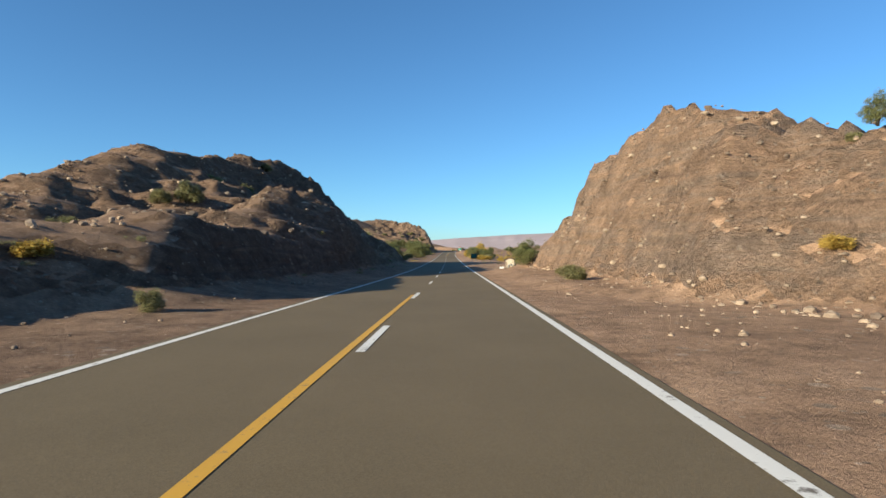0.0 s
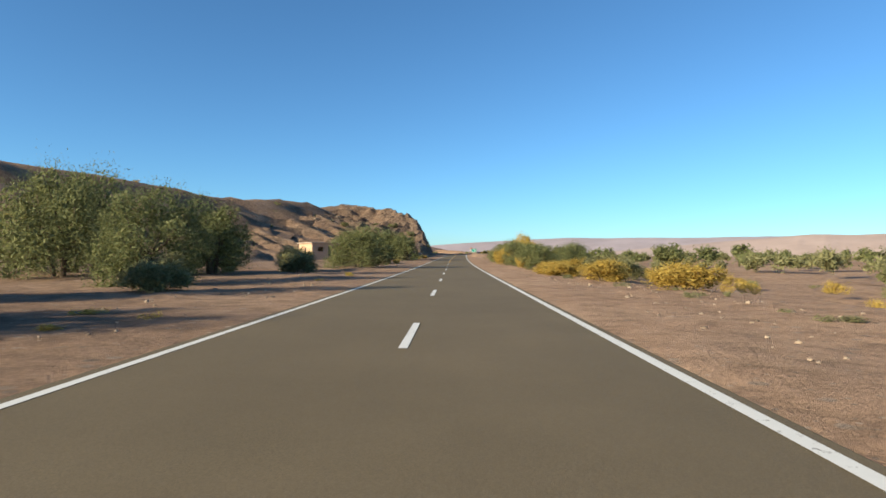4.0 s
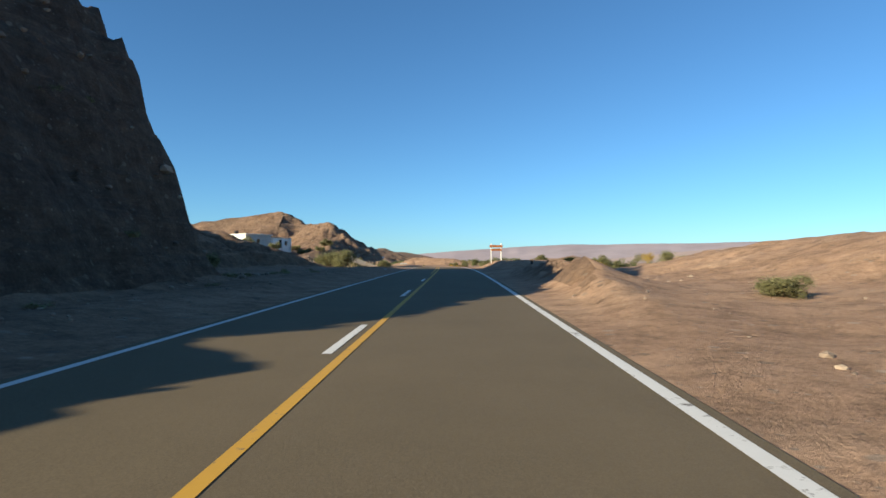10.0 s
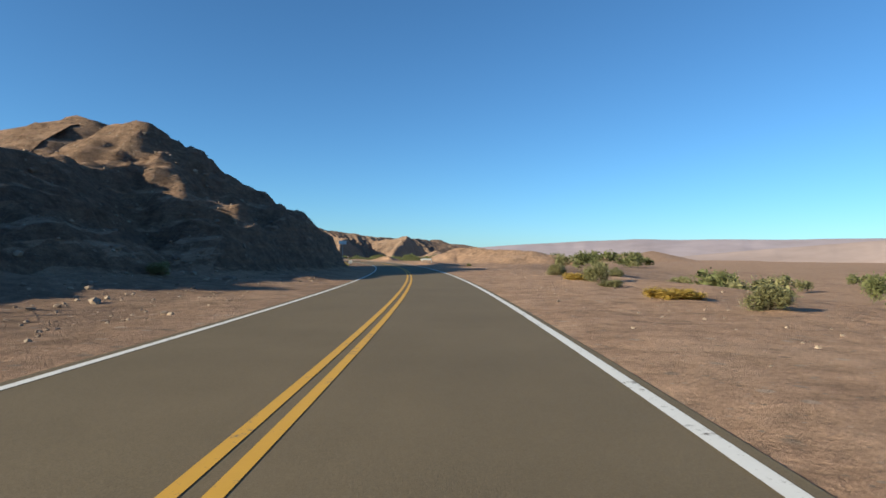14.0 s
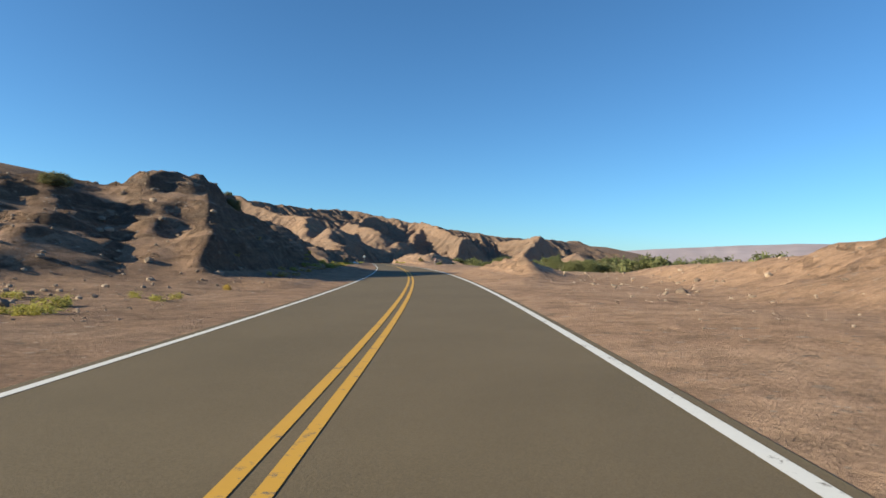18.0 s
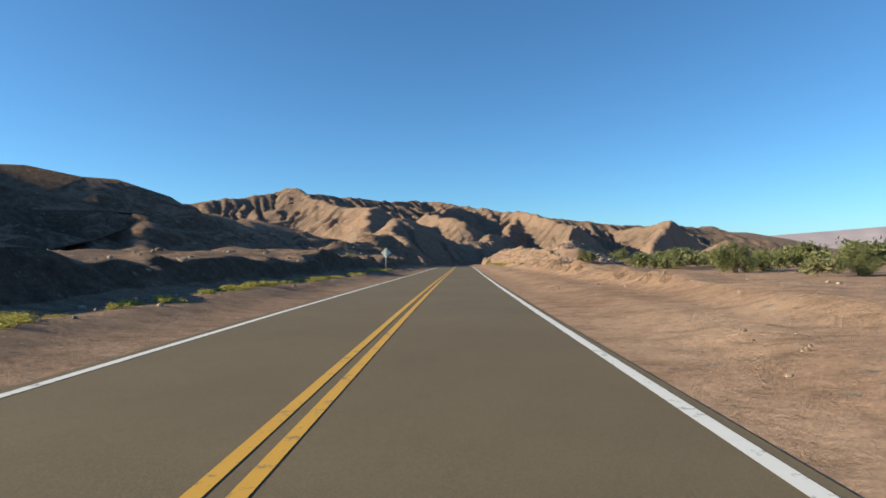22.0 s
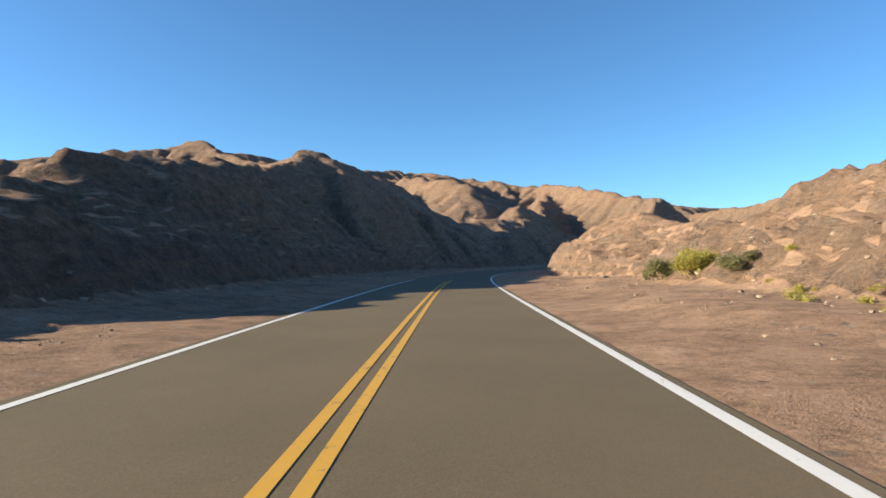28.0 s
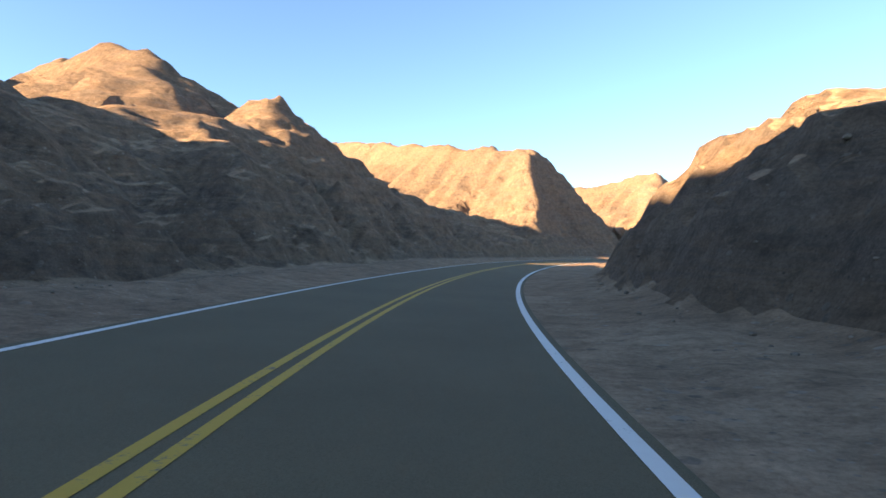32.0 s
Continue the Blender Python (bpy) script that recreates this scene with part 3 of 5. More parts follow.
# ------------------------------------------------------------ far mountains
# the haze of distance is put into this pale lilac base colour
M_FAR_HAZE = plain("haze_tinted_rock", (0.33, 0.275, 0.29), 1.0, 0, 0.004, 0.22)


def far_range(name, label, bearings, dist, deep, material, seed):
    """A mountain range seen a long way off: (bearing right of +y, degrees of height) from place to place."""
    bs = np.linspace(bearings[0][0], bearings[-1][0], 260)
    el = np.interp(bs, [b for b, _ in bearings], [e for _, e in bearings])
    rows = np.linspace(0, 1, 22)
    B, R = np.meshgrid(bs, rows, indexing="ij")
    top = dist * np.tan(np.radians(el))[:, None] * (1 + 0.07 * fbm(B * 0.13, B * 0, seed, 4, 0.45))
    shape = np.clip(1 - np.abs(R - 0.55) / 0.55, 0, 1) ** 0.8
    fold = 0.10 * (ridged(B * 0.55, R * 1.6, seed + 5, 4) - 0.5) * (1 - np.abs(2 * R - 1.1) ** 2) * np.abs(R / 0.55 - 1)
    Z = top * np.maximum(shape * (1 + fold), 0) - 12
    d = dist - deep * 0.5 + deep * R
    X, Y = np.sin(np.radians(B)) * d, 350 + np.cos(np.radians(B)) * d
    v, f = [], []
    add_grid(v, f, X, Y, Z, B.shape)
    tagged(new(name, mesh_from(name, v, f, material)), label, "mountain", kind="structure")


far_range("far_mountain", "mountain range on the horizon with haze in its pale colour", [(-30, 0.8), (0, 1.2), (5, 1.6), (10, 1.9), (14, 2.1), (19, 2.1), (25, 2.0), (34, 2.0), (40, 2.0), (52, 2.0), (75, 2.0)],
          3700, 1500, M_FAR_HAZE, 51)
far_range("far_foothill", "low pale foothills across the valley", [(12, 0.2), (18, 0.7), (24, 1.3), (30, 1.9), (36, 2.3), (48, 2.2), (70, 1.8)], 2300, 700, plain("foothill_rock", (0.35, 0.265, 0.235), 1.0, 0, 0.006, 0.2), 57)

# ------------------------------------------------------------ the road and its markings
# by how much the painted middle strays from the true middle
DRIFT = [(0, -0.22), (20, -0.15), (40, 0), (200, 0), (240, -0.2), (310, -0.36), (420, -0.25), (520, -0.06), (600, -0.08), (780, -0.17), (860, -0.08), (985, -0.05)]


def ribbon(s0, s1, u0, u1, lift, step=1.5, thick=0.0, drift=False):
    """Vertices and quads of a strip that lies on the road."""
    ss = np.linspace(s0, s1, max(2, int((s1 - s0) / step) + 1))
    level, tilt = np.interp(ss, CS, CZ), np.interp(ss, CS, CTILT)
    rows = []
    for u in (u0, u1):
        w = u + (np.interp(ss, *np.array(DRIFT).T) if drift else 0.0 * ss)
        x, y = road_xy(ss, w)
        rows.append(np.stack([x, y, level - tilt * (w - CAM_SIDE) + lift], 1))
    k = len(ss)
    v = np.concatenate(rows)
    i = np.arange(k - 1)
    f = np.stack([i, i + k, i + k + 1, i + 1], 1)
    if thick:
        v = np.concatenate([v, v - [0, 0, thick]])
        f = np.concatenate([f, np.stack([i, i + 1, i + 1 + 2 * k, i + 2 * k], 1), np.stack([i + k, i + 3 * k, i + 1 + 3 * k, i + 1 + k], 1)])
    return v, f


def strip_object(name, pieces, material, label="", category=""):
    vs, fs, n = [], [], 0
    for v, f in pieces:
        vs.append(v)
        fs.append(f + n)
        n += len(v)
    ob = new(name, mesh_from(name, vs, fs, material, False))
    return tagged(ob, label, category, kind="structure")


road = strip_object("road", [ribbon(-100, 1285, -3.64, 3.62, 0.0, 1.0, 0.25)], M_ASPHALT, "grey-brown asphalt two-lane road with worn markings", "road")


def line(name, pieces, material):
    ob = strip_object(name, pieces, material)
    ob.parent = road
    return ob


line("edge_line", [ribbon(-100, 1285, 3.32, 3.49, 0.006)], M_WHITE)
line("edge_line", [ribbon(-100, 992, -3.47, -3.33, 0.006)], M_WHITE)
line("edge_line", [ribbon(1062, 1285, -3.47, -3.33, 0.006)], M_WHITE)
line("yellow_line", [ribbon(-100, 23, -0.19, -0.06, 0.006, drift=True)], M_YELLOW)
line("yellow_line", [ribbon(233, 381, 0.06, 0.19, 0.006, drift=True)], M_YELLOW)
for s0, s1 in ((381, 989), (1073, 1285)):
    line("yellow_line", [ribbon(s0, s1, 0.07, 0.20, 0.006, drift=True)], M_YELLOW)
    line("yellow_line", [ribbon(s0, s1 - 3, -0.20, -0.07, 0.006, drift=True)], M_YELLOW)
for k in range(-8, 30):
    at = 20.9 + 12.07 * k
    at += float(np.interp(at, [20, 80, 180, 250, 277, 311, 346, 381], [0, 0.8, 2.2, 2.0, -0.2, -1.4, -2.6, -3.5]))
    if at + 3.4 < 381:
        du = 0.1 if at < 20 else (-0.14 if at > 231 else 0)
        line("dash_line", [ribbon(at, at + 3.5, du - 0.07, du + 0.07, 0.007, 1.2, drift=True)], M_WHITE)

# ------------------------------------------------------------ tools for things
def ground_at(s, u):
    x, y = road_xy(np.array([float(s)]), np.array([float(u)]))
    return float(x[0]), float(y[0]), float(ground_z(x, y, np.array([float(s)]), np.array([float(u)]))[0])


def ground_at_xy(x, y):
    return float(ground_z(np.array([float(x)]), np.array([float(y)]))[0])


def heading(s):
    """Degrees by which the road's way at s is turned from +y."""
    return math.degrees(math.atan2(-float(np.interp(s, CS, TX)), float(np.interp(s, CS, TY))))


def box(bm, c, size, turn=None):
    m = Matrix.Translation(c)
    if turn:
        m = m @ Euler([radians(a) for a in turn]).to_matrix().to_4x4()
    bmesh.ops.create_cube(bm, size=1, matrix=m @ Matrix.Diagonal((*size, 1)))


def rod(bm, a, b, r1, r2=None, sides=10):
    a, b = Vector(a), Vector(b)
    d = b - a
    m = Matrix.Translation((a + b) / 2) @ d.to_track_quat("Z", "Y").to_matrix().to_4x4()
    bmesh.ops.create_cone(bm, cap_ends=True, segments=sides, radius1=r1, radius2=r1 if r2 is None else r2, depth=d.length, matrix=m)


def worn(bm, amount, seed=0, freq=2.0):
    """Pushes the vertices about a little, so that edges are not ruler-straight."""
    for v in bm.verts:
        v.co += noise.noise_vector(v.co * freq + Vector((seed, seed * 2.3, 0))) * amount


def part(name, bm, material, parent=None, label="", bevel=0.0, soft=False):
    """Links a bmesh as one mesh object under a thing or a part."""
    if bevel:
        bmesh.ops.bevel(bm, geom=bm.edges[:], offset=bevel, segments=2, profile=0.7, affect="EDGES", clamp_overlap=True)
    me = bpy.data.meshes.new(name)
    bm.to_mesh(me)
    bm.free()
    if soft:
        for p in me.polygons:
            p.use_smooth = True
    me.materials.append(material)
    ob = new(name, me)
    ob.parent = parent
    if label:
        ob["label"] = label
    return ob


def box_part(name, c, size, material, parent, label="", bevel=0.01, turn=None, wear=0.0):
    bm = bmesh.new()
    box(bm, c, size, turn)
    if wear:
        bmesh.ops.subdivide_edges(bm, edges=bm.edges[:], cuts=3, use_grid_fill=True)
        worn(bm, wear, size[0] * 7)
        bevel = 0
    return part(name, bm, material, parent, label, bevel)


def rod_part(name, a, b, r, material, parent, label="", r2=None, sides=10, wear=0.0):
    bm = bmesh.new()
    rod(bm, a, b, r, r2, sides)
    if wear:
        bmesh.ops.subdivide_edges(bm, edges=[e for e in bm.edges if abs((e.verts[0].co - e.verts[1].co).length) > r * 4], cuts=4)
        worn(bm, wear, a[0] * 3.1 + a[1])
    return part(name, bm, material, parent, label, soft=sides > 6)


def thing(name, label, category, place, turn=0.0, group="", scale=1.0):
    """An Empty at the thing's base."""
    ob = new(name)
    ob.empty_display_size = 0.2
    ob.matrix_world = Matrix.Translation(place) @ Euler((0, 0, radians(turn))).to_matrix().to_4x4()
    return tagged(ob, label, category, group)


def letters(name, text, size, place, material, parent, turn=(90, 0, 0)):
    """Writing as a mesh, with a little thickness."""
    cu = bpy.data.curves.new(name, "FONT")
    cu.body, cu.size, cu.align_x, cu.align_y, cu.extrude = text, size, "CENTER", "CENTER", 0.003
    tmp = bpy.data.objects.new(name, cu)
    scene.collection.objects.link(tmp)
    bpy.context.view_layer.update()
    me = bpy.data.meshes.new_from_object(tmp.evaluated_get(bpy.context.evaluated_depsgraph_get()))
    bpy.data.objects.remove(tmp)
    me.materials.clear()
    me.materials.append(material)
    ob = new(name, me)
    ob.parent = parent
    ob.matrix_basis = Matrix.Translation(place) @ Euler([radians(a) for a in turn]).to_matrix().to_4x4()
    return ob


# ------------------------------------------------------------ more materials
M_WOOD = plain("weathered_wood", (0.30, 0.19, 0.11), 0.85, 0, 9.0, 0.35, 0.4)
M_PLANK = plain("stained_plank", (0.30, 0.105, 0.035), 0.7, 0, 5.0, 0.35, 0.4)
M_STICK = plain("dry_stick", (0.42, 0.30, 0.19), 0.9, 0, 12.0, 0.3, 0.3)
M_WHITEWASH = plain("whitewash", (0.78, 0.76, 0.72), 0.85, 0, 1.2, 0.10, 0.15)
M_PLASTER = plain("ochre_plaster", (0.52, 0.33, 0.22), 0.9, 0, 1.4, 0.14, 0.25)
# whitewash of the walls off the lit side, their shade put into the grey
M_WHITEWASH_SHADED = plain("shaded_whitewash", (0.42, 0.42, 0.40), 0.9, 0, 1.4, 0.15, 0.2)
M_CONCRETE = plain("concrete", (0.50, 0.43, 0.34), 0.9, 0, 3.0, 0.15, 0.3)
M_ROOF = plain("flat_roof", (0.42, 0.34, 0.27), 0.9, 0, 2.0, 0.15, 0.2)
M_ROOF_RUST = plain("rusty_sheet", (0.10, 0.045, 0.03), 0.7, 0, 5.0, 0.25)
M_RED = plain("red_sheet", (0.50, 0.07, 0.035), 0.6, 0, 5.0, 0.2)
M_TYRE = plain("tyre_rubber", (0.022, 0.022, 0.024), 0.75, 0, 12.0, 0.3, 0.2)
M_OPENING_SHADE = plain("opening_shade", (0.035, 0.030, 0.027), 0.8, 0, 4.0, 0.2)
M_STEEL = plain("galvanised_steel", (0.52, 0.56, 0.55), 0.42, 0.75, 6.0, 0.12)
M_POST = plain("grey_post", (0.33, 0.34, 0.33), 0.6, 0.5, 8.0, 0.2)
M_SIGN = plain("green_sheet", (0.010, 0.26, 0.20), 0.45, 0, 3.0, 0.08)
# sign green darkened, so the shade on the panel is in its colour
M_SIGN_SHADED = plain("shaded_green_sheet", (0.006, 0.085, 0.07), 0.5, 0, 3.0, 0.12)
M_LETTER = plain("white_letter", (0.82, 0.84, 0.82), 0.5, 0, 4.0, 0.05)
M_BLACK = plain("black_paint", (0.02, 0.02, 0.02), 0.6, 0, 4.0, 0.1)
M_PALE = plain("pale_sheet", (0.78, 0.76, 0.62), 0.6, 0.0, 5.0, 0.1)
M_STONE = plain("desert_stone", (0.30, 0.23, 0.18), 0.95, 0, 2.5, 0.45, 0.5)


def leaf_material(name, dark, light):
    """Leaves that let some of the light through."""
    n = Nodes(name, 0.75, 0, 0.2)
    info = n.node("ShaderNodeObjectInfo").outputs["Random"]
    c = n.mix(n.geo.outputs["Random Per Island"], dark, light)
    c = n.mix(n.math("MULTIPLY", info, 0.35), c, tuple(0.85 * a for a in light))
    n.colour(c)
    thin = n.node("ShaderNodeBsdfTranslucent", [("Color", c)])
    both = n.node("ShaderNodeMixShader", [(0, 0.35), (1, n.b.outputs[0]), (2, thin.outputs[0])])
    n.t.links.new(both.outputs[0], n.t.nodes["Material Output"].inputs["Surface"])
    return n.mat


LEAF = {
    "g": leaf_material("leaf_green", (0.085, 0.102, 0.040), (0.225, 0.23, 0.10)),
    "o": leaf_material("leaf_olive", (0.12, 0.125, 0.055), (0.30, 0.28, 0.14)),
    "y": leaf_material("leaf_yellow", (0.27, 0.18, 0.04), (0.58, 0.42, 0.11)),
    "w": leaf_material("leaf_lime", (0.24, 0.22, 0.05), (0.50, 0.45, 0.12)),
}
M_BARK = plain("bark", (0.11, 0.08, 0.055), 0.95, 0, 8.0, 0.35, 0.5)

# ------------------------------------------------------------ plants
def leaf_cloud(rng, lobes, count, leaf, inner=0.33):
    """Small leaves set in sprays over the lobes (centre, radii), with larger, denser ones inside."""
    lobes = np.array(lobes, float)
    weight = lobes[:, 3] * lobes[:, 5]
    sprays = max(20, count // 5)
    pick = rng.choice(len(lobes), sprays, p=weight / weight.sum())
    d = rng.normal(size=(sprays, 3))
    d /= np.linalg.norm(d, axis=1)[:, None]
    r = 0.82 + 0.20 * rng.random(sprays) ** 0.7 + 0.07 * rng.normal(size=sprays)
    lump = 1 + 0.14 * np.sin(d[:, 0] * 7 + pick) * np.cos(d[:, 1] * 6 - pick)
    core = lobes[pick, :3] + d * lobes[pick, 3:6] * (r * lump)[:, None]
    k = rng.integers(0, sprays, count)
    reach = lobes[pick[k], 3:6] * 0.16
    c = core[k] + rng.normal(size=(count, 3)) * reach + d[k] * reach * rng.random(count)[:, None]
    a = rng.normal(size=(count, 3)) * 0.8 + d[k] + [0, 0, 0.3]
    size = leaf * (0.55 + 0.9 * rng.random(count))
    m = int(count * inner)
    p2 = rng.choice(len(lobes), m, p=weight / weight.sum())
    d2 = rng.normal(size=(m, 3))
    d2 /= np.linalg.norm(d2, axis=1)[:, None]
    c2 = lobes[p2, :3] + d2 * lobes[p2, 3:6] * (0.45 + 0.42 * rng.random(m))[:, None]
    c, a, size = np.concatenate([c, c2]), np.concatenate([a, rng.normal(size=(m, 3))]), np.concatenate([size, np.full(m, leaf * 3.0)])
    c[:, 2] = np.where(c[:, 2] < 0, 0.03 * rng.random(len(c)), c[:, 2])
    a /= np.linalg.norm(a, axis=1)[:, None]
    b = np.cross(a, rng.normal(size=a.shape))
    b /= np.linalg.norm(b, axis=1)[:, None]
    size = size[:, None]
    v = np.stack([c - a * size - b * size * 0.2, c + a * size, c + b * size * 0.55 - a * size * 0.3], 1).reshape(-1, 3)
    return v, np.arange(len(c) * 3).reshape(-1, 3)


def plant_kind(seed, kind):
    """Crown and stem meshes of a plant one metre high and one wide."""
    rng = np.random.default_rng(seed)
    lobes = []
    if kind == "tree":
        lobes.append((0, 0, 0.46, 0.31, 0.31, 0.38))
        for k in range(18):
            t = 2 * math.pi * (k * 0.382 + rng.random() * 0.15)
            z = 0.09 + 0.72 * ((k + rng.random()) / 18) ** 1.15
            w = 0.10 + 0.11 * rng.random()
            r = (0.40 - 0.9 * max(0, z - 0.42) ** 1.5) * (0.65 + 0.45 * rng.random())
            lobes.append((r * math.cos(t), r * math.sin(t), z, w, w, w * 1.05))
        count, leaf = 15500, 0.0084
    elif kind == "bush":
        for k in range(10):
            t = 2 * math.pi * (k + rng.random()) / 10
            r = 0.33 * rng.random() ** 0.5
            w = 0.14 + 0.09 * rng.random()
            lobes.append((r * math.cos(t), r * math.sin(t), 0.18 + 0.46 * rng.random(), w, w, w * 1.35))
        count, leaf = 6200, 0.0165
    else:
        for k in range(7):
            t = 2 * math.pi * (k + rng.random()) / 7
            r = 0.33 * rng.random() ** 0.5
            lobes.append((r * math.cos(t), r * math.sin(t), 0.22 + 0.3 * rng.random(), 0.17, 0.17, 0.34))
        count, leaf = 1900, 0.032
    v, f = leaf_cloud(rng, lobes, count, leaf)
    bm = bmesh.new()
    if kind == "tree":
        for j in range(3):
            fork = Vector((0.07 * math.cos(j * 2.1), 0.07 * math.sin(j * 2.1), 0.18 + 0.05 * j))
            rod(bm, (fork.x * 0.4, fork.y * 0.4, -0.06), fork, 0.022, 0.016, 7)
            for l in lobes[1 + j::3]:
                mid = fork.lerp(Vector(l[:3]), 0.55) + Vector((rng.normal() * 0.03, rng.normal() * 0.03, -0.02))
                rod(bm, fork, mid, 0.014, 0.009, 5)
                rod(bm, mid, l[:3], 0.009, 0.003, 4)
    else:
        for l in lobes:
            rod(bm, (l[0] * 0.15, l[1] * 0.15, -0.08), (l[0], l[1], l[2] + 0.1), 0.010, 0.003, 4)
            for k in range(2):
                rod(bm, (l[0] * 0.5, l[1] * 0.5, l[2] * 0.5), (l[0] + rng.normal() * 0.1, l[1] + rng.normal() * 0.1, l[2] + 0.2 * rng.random()), 0.006, 0.002, 4)
    return v, f, bm


STOCK = {}
for kind, n in (("tree", 4), ("bush", 4), ("tuft", 3)):
    for k in range(n):
        v, f, bm = plant_kind(100 + 10 * len(kind) + k, kind)
        stem = bpy.data.meshes.new("stem")
        bm.to_mesh(stem)
        bm.free()
        stem.materials.append(M_BARK)
        for colour in "goyw":
            crown = mesh_from("crown", [v], [f], LEAF[colour], False) if colour == "g" else crown.copy()
            crown.materials.clear()
            crown.materials.append(LEAF[colour])
            STOCK[kind, k, colour] = (crown, stem)

LOOK = {"g": ("dense deep-green desert tree", "tree"), "o": ("olive-green twiggy desert shrub", "shrub"),
        "y": ("yellow-flowering dry desert shrub", "shrub"), "w": ("low lime-yellow roadside shrub", "shrub")}
WHERE = {}
prng = random.Random(7)


def plant(colour, spot, high, wide, note):
    kind = "tree" if (colour == "g" or high > 3.4) else ("tuft" if high < 0.7 else "bush")
    k = prng.randrange(3 if kind == "tuft" else 4)
    crown, stem = STOCK[kind, k, colour]
    x, y, z = (float(v) for v in spot)
    words, cat = LOOK[colour]
    if kind == "tree" and colour != "g":
        words, cat = ("golden-leaved desert tree" if colour == "y" else "pale olive desert tree"), "tree"
    name = "tree" if cat == "tree" else "shrub"
    root = thing(name, words + " " + note, cat, (x, y, z - 0.04), prng.uniform(0, 360), name + "s " + note)
    root.scale = (wide, wide, high)
    for nm, me in (("crown", crown), ("trunk" if name == "tree" else "stem", stem)):
        ob = new(nm, me)
        ob.parent = root
    return root


